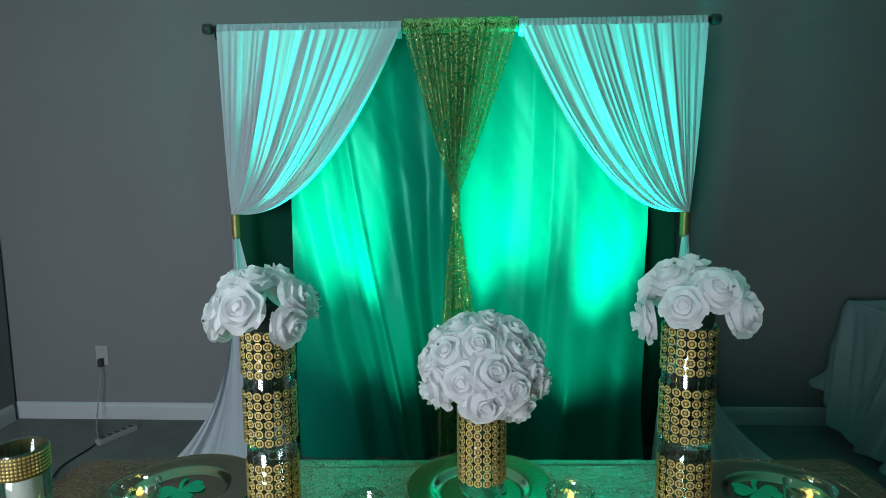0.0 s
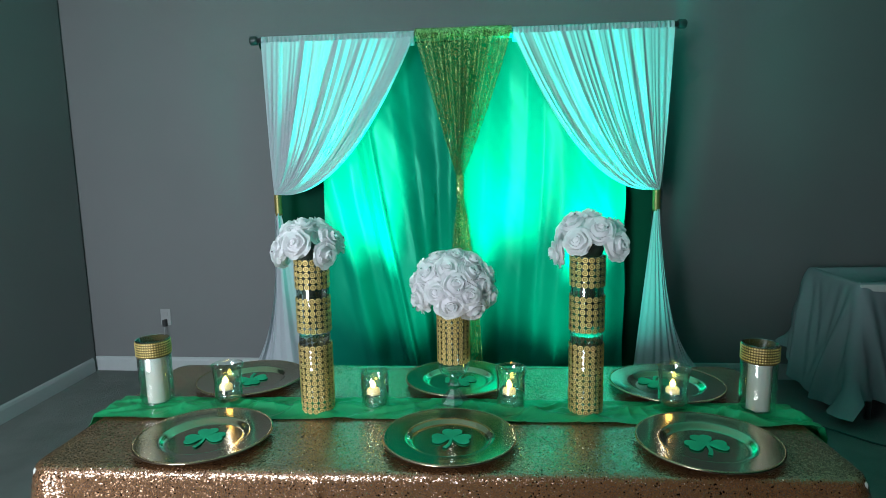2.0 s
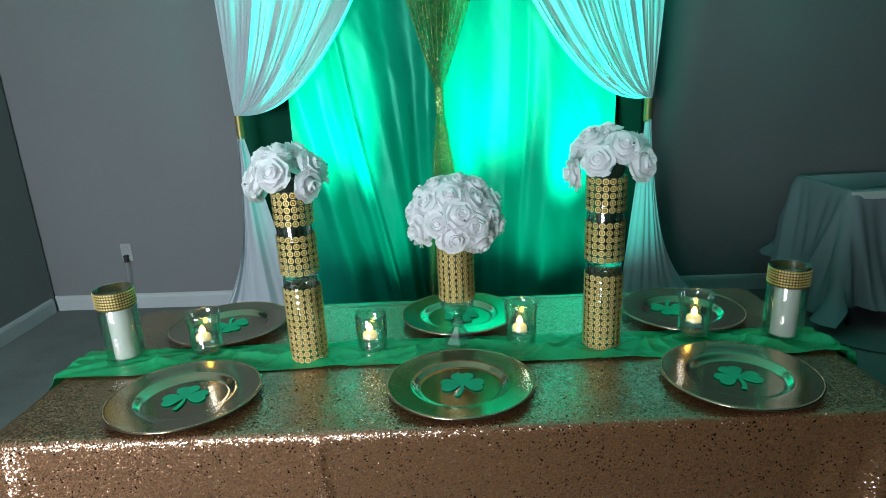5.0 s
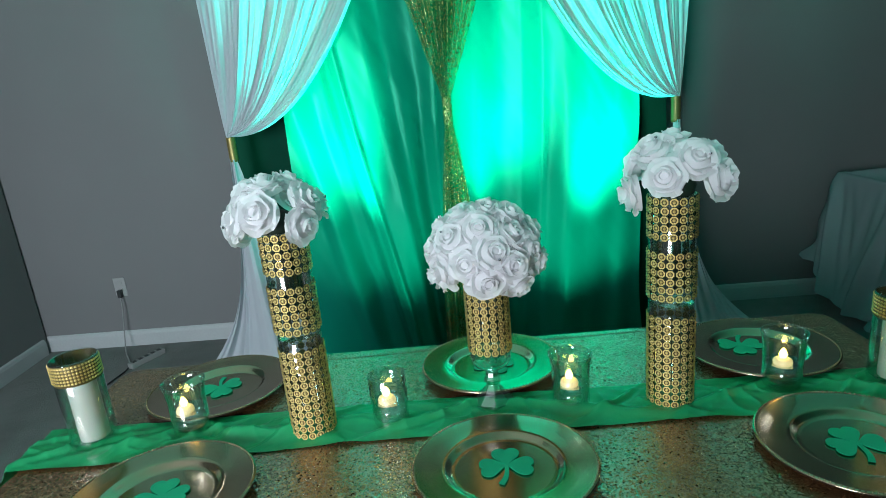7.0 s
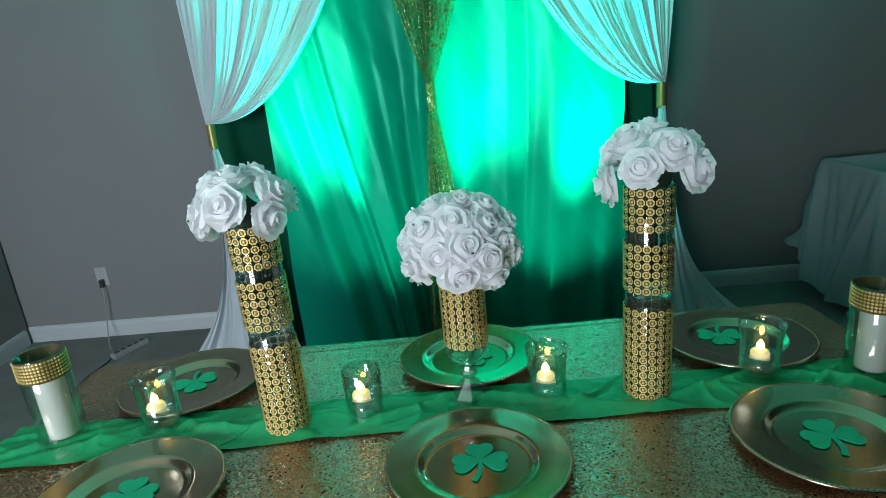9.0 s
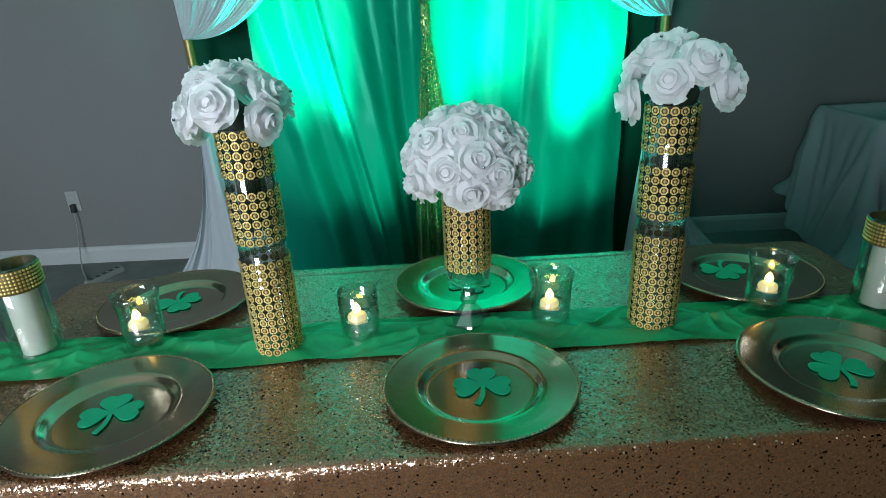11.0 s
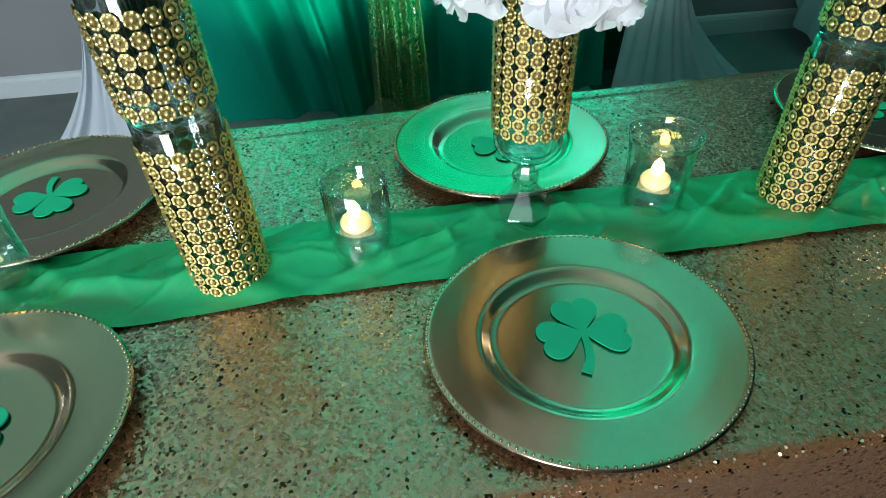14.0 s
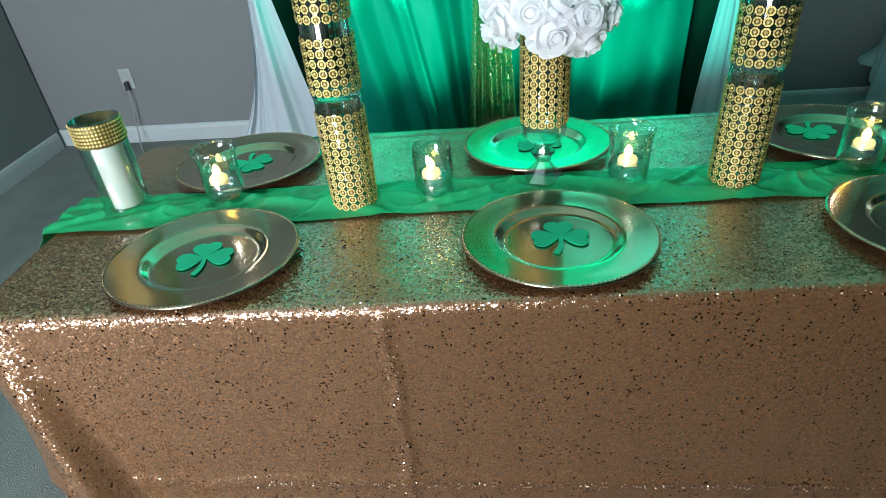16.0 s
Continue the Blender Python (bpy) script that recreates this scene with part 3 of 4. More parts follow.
def runner(u, v):
    s = (u - 0.5) * 2 * (RL + 0.17)
    over = max(0.0, abs(s) - RL)
    x = math.copysign(min(abs(s), RL) + (0.012 * min(1, over / 0.03) if over else 0), s)
    drop = max(0.0, over - 0.006)
    w = 0.068 + 0.004 * wave(s * 3, 2)
    y = (v - 0.5) * 2 * w + 0.006 * wave(s * 2.2, 5) - 0.012 * s - 0.022
    lift = 0.008 * max(0, wave(s * 8 + v * 3.5, 1) + 0.1) + 0.006 * max(0, wave(s * 15 - v * 5.5, 3)) + 0.013 * max(0, math.sin(s * 11 + 3.5 * (v - 0.4) + 2 * wave(s * 4, 9))) ** 10 + 0.010 * max(0, math.sin(s * 23 - 6 * v + 2 * wave(s * 6, 4))) ** 14
    # sharp creases between flat facets
    for k, (f, g) in enumerate(((9.0, 1.6), (17.0, 2.6))):
        lift += (0.007 - 0.003 * k) * (1 - min(1, 2.4 * abs(noise.noise((s * f + 0.8 * v, v * g - 0.3 * s * f, 2.7 + k))))) ** 2.5
    edge = 1 - min(1, 2.2 * abs(v - 0.5)) * 0.75
    if over:
        return (x + math.copysign(lift, s), y * (1 - 0.1 * over), RZ - drop)
    return (x, y, RZ + lift * edge)


sheet(bm, runner, 760, 40)
ob = tagged(part("table_runner", bm, RUNNER), "creased green satin runner along the table's middle", "table runner")
ob.matrix_world = TABLE


# ---------------------------------------------------------------- chargers and shamrocks
def charger(at, turn, label):
    c = thing("charger_plate", label, "plate", "charger plates", at, turn)
    c.scale = (0.945, 0.88, 1.15)
    bm = bmesh.new()
    top = [(0, 0.0055), (0.086, 0.0055), (0.092, 0.006), (0.098, 0.0085), (0.103, 0.0125), (0.107, 0.0145), (0.112, 0.0152), (0.135, 0.0165), (0.157, 0.0185), (0.161, 0.019), (0.1645, 0.0185), (0.165, 0.017)]
    lathe(bm, top[::-1], 120)
    for f in bm.faces:
        f.normal_flip()
    part("dish", bm, CHARGER, c)
    bm = bmesh.new()
    lathe(bm, [(0.165, 0.0172), (0.1645, 0.0155), (0.157, 0.015), (0.112, 0.0115), (0.106, 0.010), (0.098, 0.003), (0.092, 0.0015), (0, 0.0015)], 96)
    part("underside", bm, CHARGER_DARK, c)
    bm = bmesh.new()
    for i in range(132):
        a = 2 * math.pi * i / 132
        bmesh.ops.create_icosphere(bm, subdivisions=1, radius=0.0019, matrix=pose(0.1615 * math.cos(a), 0.1615 * math.sin(a), 0.0193))
    part("beaded_rim", bm, BEAD, c, "pale gold beading round the rim")
    return c


def shamrock(at, turn):
    sham = thing("paper_shamrock", "green three-leaf foam shamrock lying on a charger plate", "shamrock", "shamrocks", at, turn)
    for k, ang in enumerate((92, 190, 354)):
        bm, ring, a = bmesh.new(), [], radians(ang)
        for i in range(40):
            t = 2 * math.pi * i / 40
            hx, hy = 16 * math.sin(t) ** 3, 13 * math.cos(t) - 4 * math.cos(2 * t) - 1.4 * math.cos(3 * t) - 0.6 * math.cos(4 * t)
            x, y = (hy + 16) * 0.00180 - 0.003, hx * 0.00150
            ring.append((x * math.cos(a) - y * math.sin(a), x * math.sin(a) + y * math.cos(a)))
        h = 0.0018 + 0.00015 * k
        lo, hi = [bm.verts.new((x, y, 0)) for x, y in ring], [bm.verts.new((x, y, h)) for x, y in ring]
        bm.faces.new(hi[::-1]), bm.faces.new(lo)
        for i in range(40):
            j = (i + 1) % 40
            bm.faces.new((lo[i], hi[i], hi[j], lo[j]))
        bmesh.ops.recalc_face_normals(bm, faces=bm.faces)
        part("leaf", bm, FOAM_GREEN, sham, smooth=False)
    mid = curve([(0.0, 0.004, 0), (0.0, -0.018, 0), (-0.003, -0.034, 0), (-0.010, -0.048, 0)], 5)
    bm, rows = bmesh.new(), []
    for i, p in enumerate(mid):
        d = (mid[min(i + 1, len(mid) - 1)] - mid[max(i - 1, 0)]).normalized()
        q = Vector((-d.y, d.x, 0)) * (0.003 + 0.0022 * i / len(mid))
        rows.append([bm.verts.new((*(p + q).xy, 0)), bm.verts.new((*(p + q).xy, 0.0016)), bm.verts.new((*(p - q).xy, 0.0016)), bm.verts.new((*(p - q).xy, 0))])
    for a, b in zip(rows, rows[1:]):
        for k in range(4):
            bm.faces.new((a[k], a[(k + 1) % 4], b[(k + 1) % 4], b[k]))
    bm.faces.new(rows[0]), bm.faces.new(rows[-1][::-1])
    bmesh.ops.recalc_face_normals(bm, faces=bm.faces)
    part("stem", bm, FOAM_GREEN, sham, smooth=False)
    return sham


PLATES = [(-0.580, -0.132, -0.583, -0.128, 8), (-0.002, -0.139, 0.002, -0.132, -5), (0.574, -0.164, 0.573, -0.162, -1),
          (-0.606, 0.240, -0.610, 0.250, 200), (0.014, 0.233, 0.02, 0.236, 185), (0.600, 0.184, 0.578, 0.216, 168)]
for px, py, sx, sy, turn in PLATES:
    charger((px, py, TZ - 0.0005), turn, "bronze-gold round charger plate with beaded rim")
    shamrock((sx, sy, TZ + 0.0072), turn)


# ---------------------------------------------------------------- vases with roses
def rosette_band(bm, r, z0, z1, count, start=0.0):
    """Upright chains of small rosettes round a cylinder: a domed middle in an open ring of beads."""
    rows = max(1, round((z1 - z0) / 0.0146))
    h = (z1 - z0) / rows
    rng = random.Random(int(1000 * z1) + count)
    up = Vector((0, 0, 1))
    for i in range(count):
        a = start + 2 * math.pi * i / count
        for j in range(rows):
            b = a + rng.uniform(-0.012, 0.012)
            o, t = Vector((math.cos(b), math.sin(b), 0)), Vector((-math.sin(b), math.cos(b), 0))
            o = (o + up * rng.uniform(-0.10, 0.10) + t * rng.uniform(-0.10, 0.10)).normalized()
            c = Vector((0, 0, z0 + h * (j + 0.5))) + Vector((math.cos(b), math.sin(b), 0)) * r

            def ring(q, lift, seg, off=0.0):
                return [bm.verts.new(c + t * (q * math.cos(2 * math.pi * (k + off) / seg)) + up * (q * math.sin(2 * math.pi * (k + off) / seg)) + o * lift) for k in range(seg)]

            low, high, tip = ring(0.0027, 0.0004, 10), ring(0.0018, 0.0022, 10), bm.verts.new(c + o * 0.0029)
            for k in range(10):
                n = (k + 1) % 10
                bm.faces.new((low[k], low[n], high[n], high[k]))
                bm.faces.new((high[k], high[n], tip))
            # plate added at the back, dark gold to darken the ring's gap
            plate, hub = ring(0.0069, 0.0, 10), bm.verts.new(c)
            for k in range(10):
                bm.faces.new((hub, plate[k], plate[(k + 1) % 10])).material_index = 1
            # ring that carries the beads, with two bridges to the middle
            inner, outer = ring(0.0049, 0.0004, 16), ring(0.0070, 0.0004, 16)
            for k in range(16):
                n = (k + 1) % 16
                bm.faces.new((inner[k], outer[k], outer[n], inner[n]))
                if k % 8 == 4:
                    bm.faces.new((low[k * 10 // 16], inner[k], inner[n]))
            for k in range(8):
                g = 2 * math.pi * (k + 0.5) / 8
                p = c + t * (0.0060 * math.cos(g)) + up * (0.0060 * math.sin(g)) + o * 0.0005
                side = t * math.cos(g) + up * math.sin(g)
                along = o.cross(side)
                top = bm.verts.new(p + o * 0.0019)
                base = [bm.verts.new(p + side * (0.0017 * math.cos(w)) + along * (0.0021 * math.sin(w))) for w in (0.0, 1.047, 2.094, 3.142, 4.189, 5.236)]
                for q in range(6):
                    bm.faces.new((base[q], base[(q + 1) % 6], top))
    return bm


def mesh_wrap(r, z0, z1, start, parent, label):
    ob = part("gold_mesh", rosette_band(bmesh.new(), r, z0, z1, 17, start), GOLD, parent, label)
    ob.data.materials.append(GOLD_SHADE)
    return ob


def tumbler(bm, r, z0, z1, wall=0.003, floor_t=0.010, seg=56):
    """A glass cylinder with a thick bottom."""
    return lathe(bm, [(0, z0), (r - 0.004, z0), (r - 0.001, z0 + 0.002), (r, z0 + 0.006), (r, z1 - 0.0015), (r - wall / 2, z1), (r - wall, z1 - 0.0015), (r - wall, z0 + floor_t + 0.004), (r - wall - 0.004, z0 + floor_t), (0, z0 + floor_t)], seg)


def clear(ob):
    ob.visible_shadow = False
    return ob


def rose_mesh(seed, opened):
    """A foam rose: a wound bud in cupped petals, the outer ones turned back, over a filled heart."""
    bm = bmesh.new()
    rng = random.Random(seed)

    def petal(phi, width, r0, r1, h0, high, curl, corner):
        skew, ruff = rng.uniform(-0.0025, 0.0025), rng.uniform(0, 6.3)

        def f(u, v):
            a = 2 * u - 1
            w = width * (0.62 + 0.38 * math.sin(math.pi * min(1, 0.15 + v * 0.45)))
            ang = phi + a * w
            lip = v ** 3.5
            r = r0 + (r1 - r0) * (1 - (1 - v) ** 1.9) + curl * lip * (0.7 + 0.5 * abs(a)) + skew * a * v
            r += corner * lip * math.exp(-((abs(a) - 0.62) / 0.25) ** 2)
            z = h0 + high * (1 - 0.20 * abs(a) ** 2.5) * v ** 0.8 - curl * 0.9 * lip * (0.5 + 0.7 * abs(a))
            z += 0.0011 * lip * math.sin(7 * a + ruff)
            return (r * math.cos(ang), r * math.sin(ang), z)
        sheet(bm, f, 8, 7)

    # heart that fills the flower between the petals
    lathe(bm, [(0.0315, 0.000), (0.030, 0.006), (0.025, 0.0135), (0.018, 0.0195), (0.011, 0.0255), (0.006, 0.029), (0, 0.030)], 20)
    # wound bud
    turn = rng.uniform(0, 6.3)
    for k in range(3):
        petal(turn + 2.09 * k, 1.35, 0.0015, 0.0065 + 0.001 * k, 0.012, 0.0255 - 0.001 * k, 0.0006, 0.0)
    for k in range(3):
        petal(turn + 1.0 + 2.09 * k + rng.uniform(-0.2, 0.2), 1.25, 0.006, 0.0135, 0.006, 0.0300, 0.0015, 0.0005)
    for k in range(5):
        petal(turn + 1.257 * k + rng.uniform(-0.2, 0.2), 0.92, 0.009, 0.0215 + opened, 0.002, 0.0285 - opened, 0.0035, 0.0018)
    for k in range(6):
        petal(turn + 0.6 + 1.047 * k + rng.uniform(-0.2, 0.2), 0.80, 0.010, 0.0290 + opened, -0.003, 0.0240 - 1.5 * opened, 0.0055, 0.0032)
    me = bpy.data.meshes.new("rose")
    bm.normal_update()
    bm.to_mesh(me)
    bm.free()
    me.materials.append(PETAL)
    for p in me.polygons:
        p.use_smooth = True
    return me


ROSES = [rose_mesh(9, 0.0), rose_mesh(21, 0.002), rose_mesh(34, 0.0035)]
STUD = bmesh.new()
bmesh.ops.create_icosphere(STUD, subdivisions=1, radius=0.0028)
stud_me = bpy.data.meshes.new("stud")
STUD.to_mesh(stud_me)
STUD.free()
stud_me.materials.append(CRYSTAL)


def spiral(count, reach, seed):
    """Even directions over a dome: azimuth and angle from the top, in degrees."""
    low = math.cos(radians(reach))
    return [(math.degrees(i * 2.39996 + seed), math.degrees(math.acos(1 - (i + 0.35) / count * (1 - low)))) for i in range(count)]


def bouquet(at, label, ways, radius, flat, stem_to, seed, studs, size=1.05):
    """Roses facing outwards in the directions given, on a bundle of dark stems."""
    b = thing("rose_bouquet", label, "bouquet", "rose bouquets", at)
    rng = random.Random(seed)
    for i, (turn, down) in enumerate(ways):
        a, e = radians(turn), radians(down)
        d = Vector((math.sin(e) * math.cos(a), math.sin(e) * math.sin(a), math.cos(e)))
        d = (d + Vector((rng.uniform(-0.07, 0.07), rng.uniform(-0.07, 0.07), rng.uniform(-0.07, 0.07)))).normalized()
        p = Vector((d.x, d.y, d.z * flat)) * (radius - 0.030)
        q = d.to_track_quat("Z", "Y").to_matrix().to_4x4() @ pose(0, 0, 0, rng.uniform(-14, 14), rng.uniform(-14, 14), rng.uniform(0, 360))
        rose = new("rose", ROSES[i % 3])
        rose.parent = b
        k = size * rng.uniform(0.94, 1.07)
        rose.matrix_local = Matrix.Translation(p) @ q @ Matrix.Diagonal((k, k, k * 0.95, 1))
        if i % studs == 1:
            stud = new("crystal_stud", stud_me)
            stud.parent = rose
            stud.matrix_local = pose(0.012, 0.008, 0.034)
    bm = bmesh.new()
    bmesh.ops.create_icosphere(bm, subdivisions=2, radius=radius * 0.36, matrix=Matrix.Diagonal((1, 1, flat * 0.9, 1)))
    part("inner_foliage", bm, STEM, b)
    for i in range(22):
        a, r = i * 2.4, 0.006 + 0.026 * ((i * 0.618) % 1)
        part("stem", tube(bmesh.new(), [(r * math.cos(a) * 0.9, r * math.sin(a) * 0.9, 0), (r * math.cos(a + 0.3), r * math.sin(a + 0.3), stem_to)], 0.0019, 6), STEM, b)
    return b


def tall_vase(x, y, label, start):
    low = thing("lower_vase", label, "vase", "glass cylinder vases", (x, y, RZ + 0.001))
    R = 0.0405
    clear(part("glass_cylinder", tumbler(bmesh.new(), R, 0.0, 0.203), THIN_GLASS, low))
    mesh_wrap(R + 0.0012, 0.002, 0.184, start, low, "gold rosette mesh wrap")
    up = thing("upper_vase", "clear glass cylinder vase with two gold mesh bands, stacked on another", "vase", "glass cylinder vases", (x, y, RZ + 0.2045))
    clear(part("glass_cylinder", tumbler(bmesh.new(), R + 0.0005, 0.0, 0.203), THIN_GLASS, up))
    mesh_wrap(R + 0.0017, 0.010, 0.104, start + 0.1, up, "gold rosette mesh band")
    mesh_wrap(R + 0.0017, 0.124, 0.202, start + 0.2, up, "gold rosette mesh band")


tall_vase(-0.353, 0.043, "clear glass cylinder vase wrapped in gold rosette mesh", 0.0)
tall_vase(0.343, 0.031, "clear glass cylinder vase wrapped in gold rosette mesh", 0.12)
bouquet((-0.358, 0.042, 1.166), "low domed bouquet of white foam roses in a tall gold vase", [(-96, 64), (-148, 70), (-44, 82), (-112, 20), (-15, 52), (174, 86), (30, 72), (75, 64), (125, 68), (60, 24), (170, 34)], 0.092, 1.0, -0.19, 1, 5)
bouquet((0.348, 0.031, 1.172), "loose bouquet of white foam roses drooping over a tall vase", [(-124, 68), (-80, 42), (-42, 78), (4, 54), (184, 98), (55, 66), (105, 68), (148, 62), (90, 16), (172, 30)], 0.096, 0.95, -0.19, 3, 2)

mid = thing("pedestal_vase", "glass cylinder vase with gold mesh on a cut glass candlestick foot", "vase", "", (0.005, 0.084, RZ + 0.001))
bm = bmesh.new()
hexa = lambda i, k: 1.0 if i % 4 else 1.045
lathe(bm, [(0, 0.0), (0.041, 0.0), (0.043, 0.003), (0.041, 0.007), (0.026, 0.022), (0.016, 0.034), (0.012, 0.040), (0.017, 0.046), (0.0175, 0.052), (0.012, 0.058), (0.011, 0.066), (0.0165, 0.072), (0.022, 0.077), (0.024, 0.080), (0, 0.080)], 8)
clear(part("candlestick_foot", bm, CUT_GLASS, mid, "cut clear glass foot", smooth=False))
clear(part("glass_cylinder", lathe(bmesh.new(), [(0, 0.0805), (0.024, 0.0805), (0.034, 0.085), (0.0395, 0.094), (0.0405, 0.10), (0.0405, 0.275), (0.0375, 0.275), (0.0375, 0.102), (0.033, 0.092), (0.022, 0.088), (0, 0.088)], 56), THIN_GLASS, mid))
mesh_wrap(0.0417, 0.117, 0.275, 0.05, mid, "gold rosette mesh wrap")
bouquet((0.007, 0.078, 1.064), "round ball of white foam roses on a pedestal vase", spiral(30, 116, 5), 0.111, 0.92, -0.17, 5, 3, 1.0)


# ---------------------------------------------------------------- candles
def votive(x, y, spin, flared):
    """A cup part filled with water, with a floating candle in it."""
    if flared:
        outer, r, w, label = [(0.030, 0), (0.0335, 0.003), (0.0355, 0.012), (0.0358, 0.055), (0.0365, 0.080), (0.0395, 0.102), (0.042, 0.112)], 0.0355, 0.112, "clear flared glass cup part full of water"
    else:
        outer, r, w, label = [(0.029, 0), (0.0325, 0.003), (0.0345, 0.010), (0.0355, 0.055), (0.0365, 0.104)], 0.0345, 0.104, "clear straight glass cup part full of water"
    cup = thing("votive_glass", label, "candle holder", "votive glasses", (x, y, RZ + 0.001), spin)
    inner = [(q - 0.0022, z + (0.0 if z > 0.02 else 0.012)) for q, z in outer[::-1]][:-1]
    clear(part("glass_cup", lathe(bmesh.new(), [(0, 0)] + outer + [(outer[-1][0] - 0.001, w + 0.0008)] + inner + [(0, 0.013)], 48), THIN_GLASS, cup))
    k = r - 0.0026
    clear(part("water", lathe(bmesh.new(), [(0, 0.0155), (k - 0.004, 0.0155), (k, 0.021), (k, 0.050), (k - 0.001, 0.0488), (0, 0.0485)], 40), WATER, cup))
    can = thing("floating_candle", "small cream floating candle with a lit flame", "candle", "floating candles", (x - 0.004, y - 0.006, RZ + 0.0450), spin)
    part("candle_body", lathe(bmesh.new(), [(0, -0.004), (0.009, -0.003), (0.0165, 0.004), (0.0175, 0.009), (0.0155, 0.0135), (0.009, 0.0165), (0.004, 0.0175), (0, 0.0178)], 32), TEA_WAX, can)
    part("flame", lathe(bmesh.new(), [(0, 0.016), (0.0052, 0.018), (0.0074, 0.023), (0.0060, 0.029), (0.0026, 0.0350), (0, 0.038)], 20), FLAME, can, "glowing warm yellow flame")


for x, y, s, f in ((-0.607, 0.078, 0, True), (-0.201, 0.042, 50, False), (0.153, 0.041, 120, True), (0.569, 0.043, 200, True)):
    votive(x, y, s, f)


def pillar(x, y, high, wax, spin):
    h = thing("hurricane_glass", "tall clear glass cylinder with a gold diamante ribbon at its rim", "candle holder", "hurricane glasses", (x, y, RZ + 0.001), spin)
    clear(part("glass_cylinder", tumbler(bmesh.new(), 0.0425, 0.0, high, 0.0028, 0.011), THIN_GLASS, h))
    bm = bmesh.new()
    n, rows = 44, 6
    for j in range(rows):
        for i in range(n):
            a = 2 * math.pi * i / n
            o, t, up = Vector((math.cos(a), math.sin(a), 0)), Vector((-math.sin(a), math.cos(a), 0)), Vector((0, 0, 1))
            c = o * 0.0431 + up * (high - 0.043 + 0.0066 * (j + 0.5))
            tip = bm.verts.new(c + o * 0.0022)
            base, mid_ring = [[bm.verts.new(c + o * rise + t * (q * math.cos(w)) + up * (q * math.sin(w))) for w in (0.0, 1.047, 2.094, 3.142, 4.189, 5.236)] for q, rise in ((0.0027, 0.0), (0.0019, 0.0016))]
            for k in range(6):
                m = (k + 1) % 6
                bm.faces.new((base[k], base[m], mid_ring[m], mid_ring[k]))
                bm.faces.new((mid_ring[k], mid_ring[m], tip))
    part("diamante_ribbon", bm, GOLD, h, "gold diamante ribbon", smooth=False)
    # backing in the dark gap colour, so that the stones stand out
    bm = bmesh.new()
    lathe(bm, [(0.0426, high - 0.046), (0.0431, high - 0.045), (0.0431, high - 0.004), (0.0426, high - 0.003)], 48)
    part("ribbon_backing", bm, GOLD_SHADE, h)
    c = thing("pillar_candle", "plain ivory pillar candle inside a glass cylinder", "candle", "pillar candles", (x + 0.002, y, RZ + 0.0125), spin)
    part("wax", lathe(bmesh.new(), [(0, 0), (0.026, 0), (0.027, 0.002), (0.027, wax - 0.004), (0.0245, wax), (0.017, wax - 0.002), (0, wax - 0.003)], 40), WAX, c)
    part("wick", tube(bmesh.new(), curve([(0, 0, wax - 0.004), (0.001, 0, wax + 0.004), (0.003, 0, wax + 0.008)], 4), 0.001, 6), BLACK, c)


pillar(-0.805, 0.078, 0.186, 0.130, 10)
pillar(0.768, 0.016, 0.182, 0.130, 40)


# ---------------------------------------------------------------- side table
SIDE = pose(2.72, 1.80, 0, 0, 0, -1.0)
side = thing("side_table", "small table hidden under a pale sheer cloth", "table", at=(2.72, 1.80, 0), turn=-1.0)
part("tabletop", box(bmesh.new(), -0.68, 0.68, -0.24, 0.24, 0.70, 0.742, 0.008), WOOD_TOP, side, smooth=False)
for sx in (-0.55, 0.55):
    for sy in (-0.18, 0.18):
        part("leg", tube(bmesh.new(), [(sx, sy, 0), (sx, sy, 0.70)], 0.014, 12), STEEL, side)
tablecloth("pale_tablecloth", "pale sheer tablecloth with loose drooping folds on a side table", 0.69, 0.235, 0.02, 0.75, 0.12, SIDE_CLOTH, SIDE, n=420, rows=40, corner_fold=0.10, soft=0.045, seed=12, hem_drop=0.07, flare=0.05, raised=0.18)


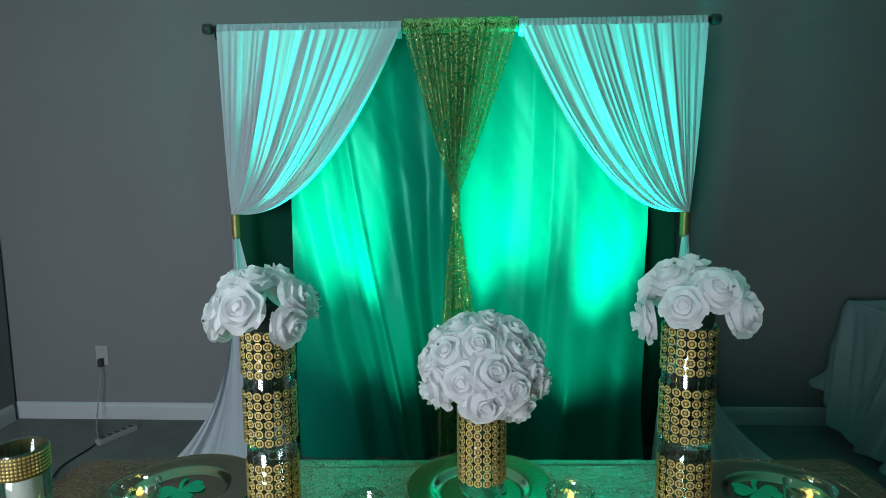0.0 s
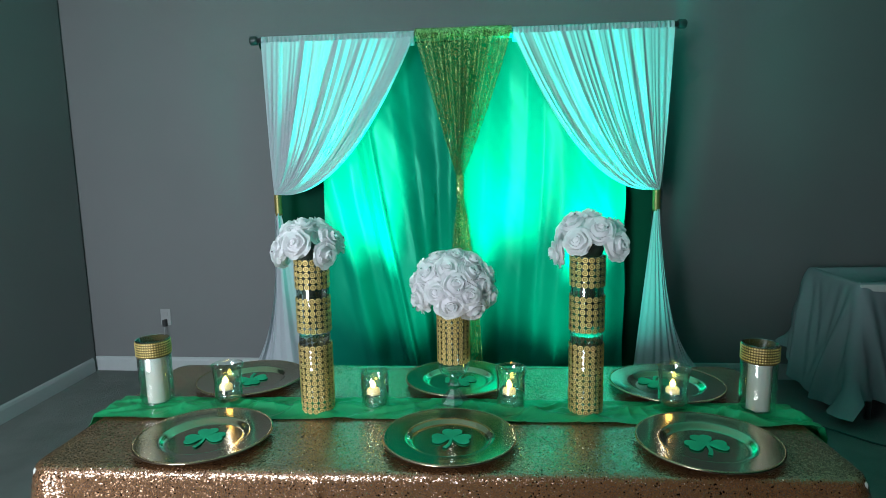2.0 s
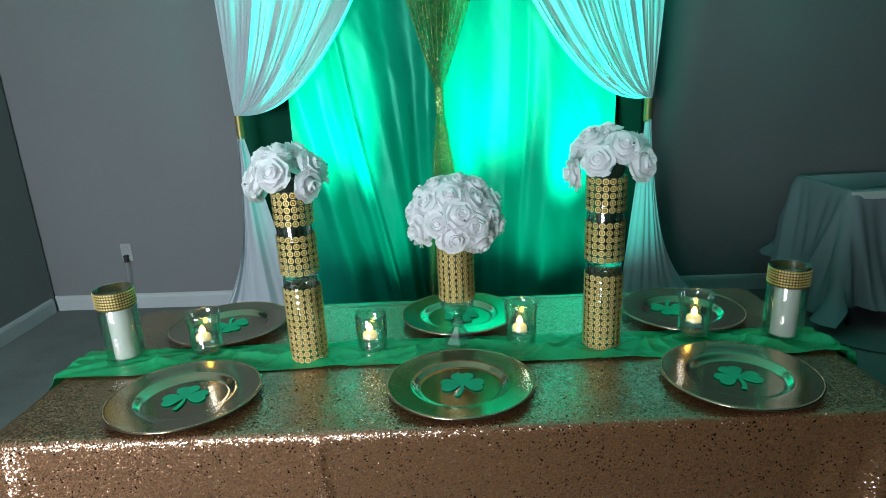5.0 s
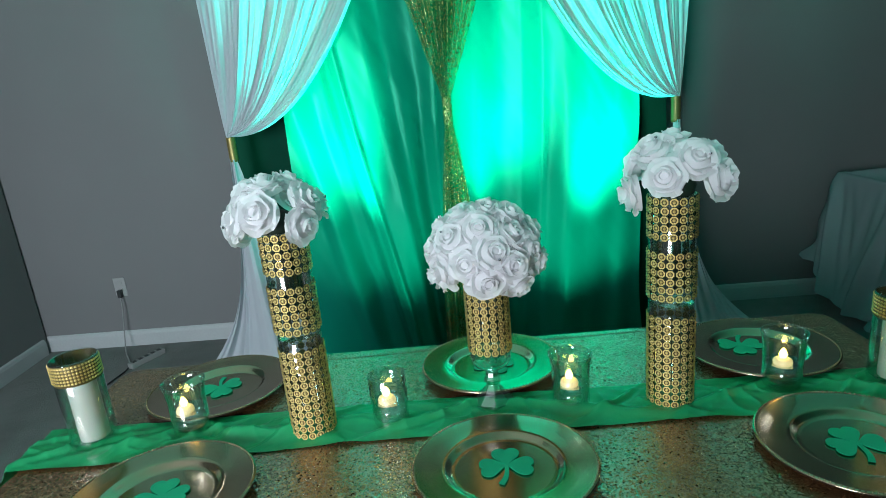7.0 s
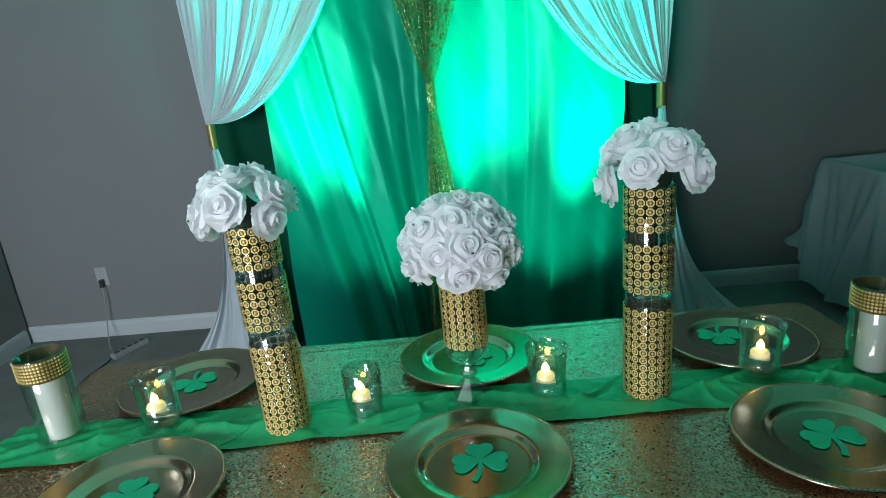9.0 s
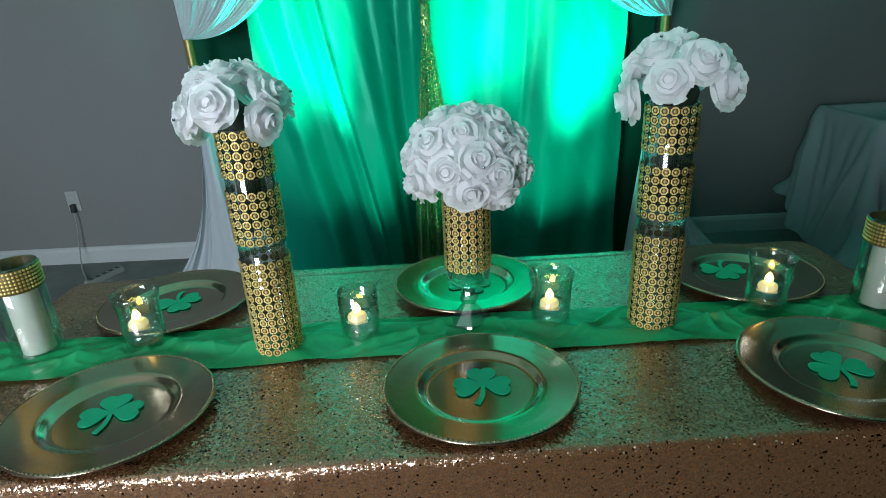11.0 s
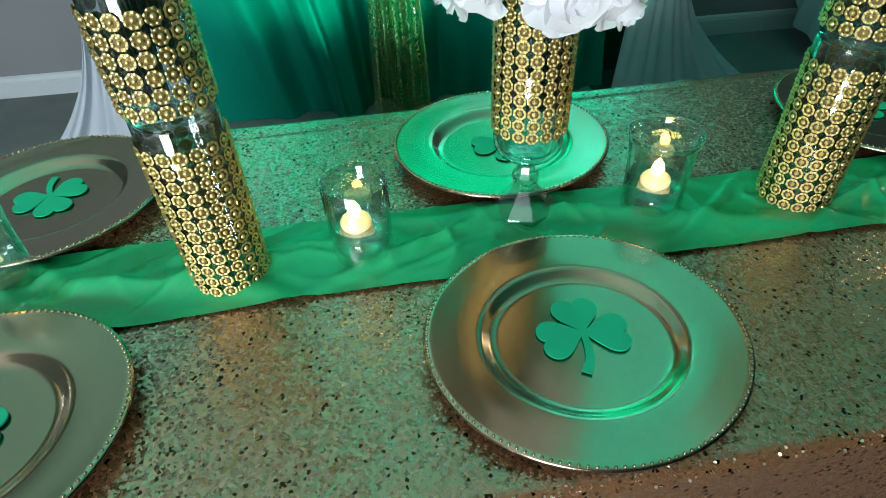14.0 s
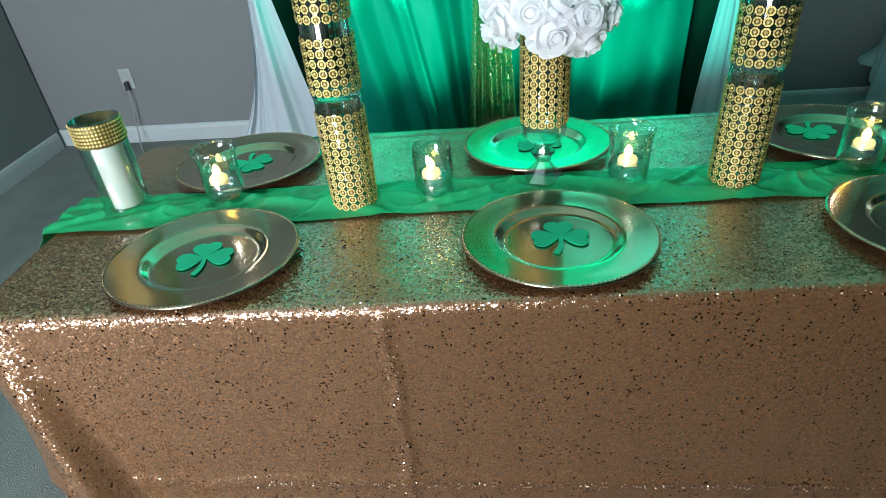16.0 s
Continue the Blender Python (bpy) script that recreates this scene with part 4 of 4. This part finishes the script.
# ---------------------------------------------------------------- outlet and cables
outlet = thing("wall_outlet", "white wall outlet with a black plug in it", "outlet", at=(-2.03, north_y(-2.03), 0.385), turn=NORTH_TILT)
part("cover_plate", box(bmesh.new(), -0.036, 0.036, -0.007, 0.0, -0.058, 0.058, 0.003), OUTLET, outlet, smooth=False)
for z in (-0.022, 0.022):
    part("socket", box(bmesh.new(), -0.016, 0.016, -0.009, -0.0065, z - 0.014, z + 0.014, 0.002), OUTLET, outlet, smooth=False)
cord = thing("outlet_cable", "thin grey power cable from the outlet to the floor", "cable")
px, pz = -2.03, 0.36
part("plug", box(bmesh.new(), px - 0.012, px + 0.012, north_y(px) - 0.04, north_y(px) - 0.0095, pz - 0.035, pz + 0.012, 0.004), BLACK, cord, smooth=False)
part("cord", tube(bmesh.new(), curve([(px, north_y(px) - 0.03, pz - 0.03), (px + 0.005, north_y(px) - 0.05, 0.25), (px - 0.01, north_y(px) - 0.06, 0.13), (px + 0.02, 2.27, 0.02), (-1.95, 2.18, 0.006), (-1.905, 2.09, 0.006)], 10), 0.0035, 8), PALE_CORD, cord)
cord = thing("extension_cord", "black extension cord lying on the carpet", "cable")
part("cord", tube(bmesh.new(), curve([(-1.905, 2.09, 0.006), (-1.90, 2.02, 0.006), (-1.915, 1.93, 0.006), (-1.925, 1.83, 0.006), (-1.90, 1.72, 0.006), (-1.82, 1.55, 0.006), (-1.60, 1.40, 0.006)], 10), 0.005, 8), BLACK, cord)
strip = thing("power_strip", "white power strip with dark sockets on the carpet", "power strip", at=(-1.835, 2.16, 0.0), turn=62)
part("body", box(bmesh.new(), -0.11, 0.11, -0.022, 0.022, 0.0, 0.032, 0.006), PLASTIC, strip, smooth=False)
for k in range(5):
    part("socket", box(bmesh.new(), -0.09 + 0.04 * k, -0.066 + 0.04 * k, -0.012, 0.012, 0.0315, 0.034, 0.001), BLACK, strip, smooth=False)
cord = thing("floor_cable", "black cable curving across the carpet", "cable")
part("cord", tube(bmesh.new(), curve([(1.10, 1.45, 0.006), (1.55, 1.62, 0.006), (1.82, 1.56, 0.006), (2.02, 1.33, 0.006), (2.2, 1.23, 0.006), (2.45, 1.19, 0.006), (2.8, 1.22, 0.006), (3.2, 1.15, 0.006)], 10), 0.005, 8), BLACK, cord)
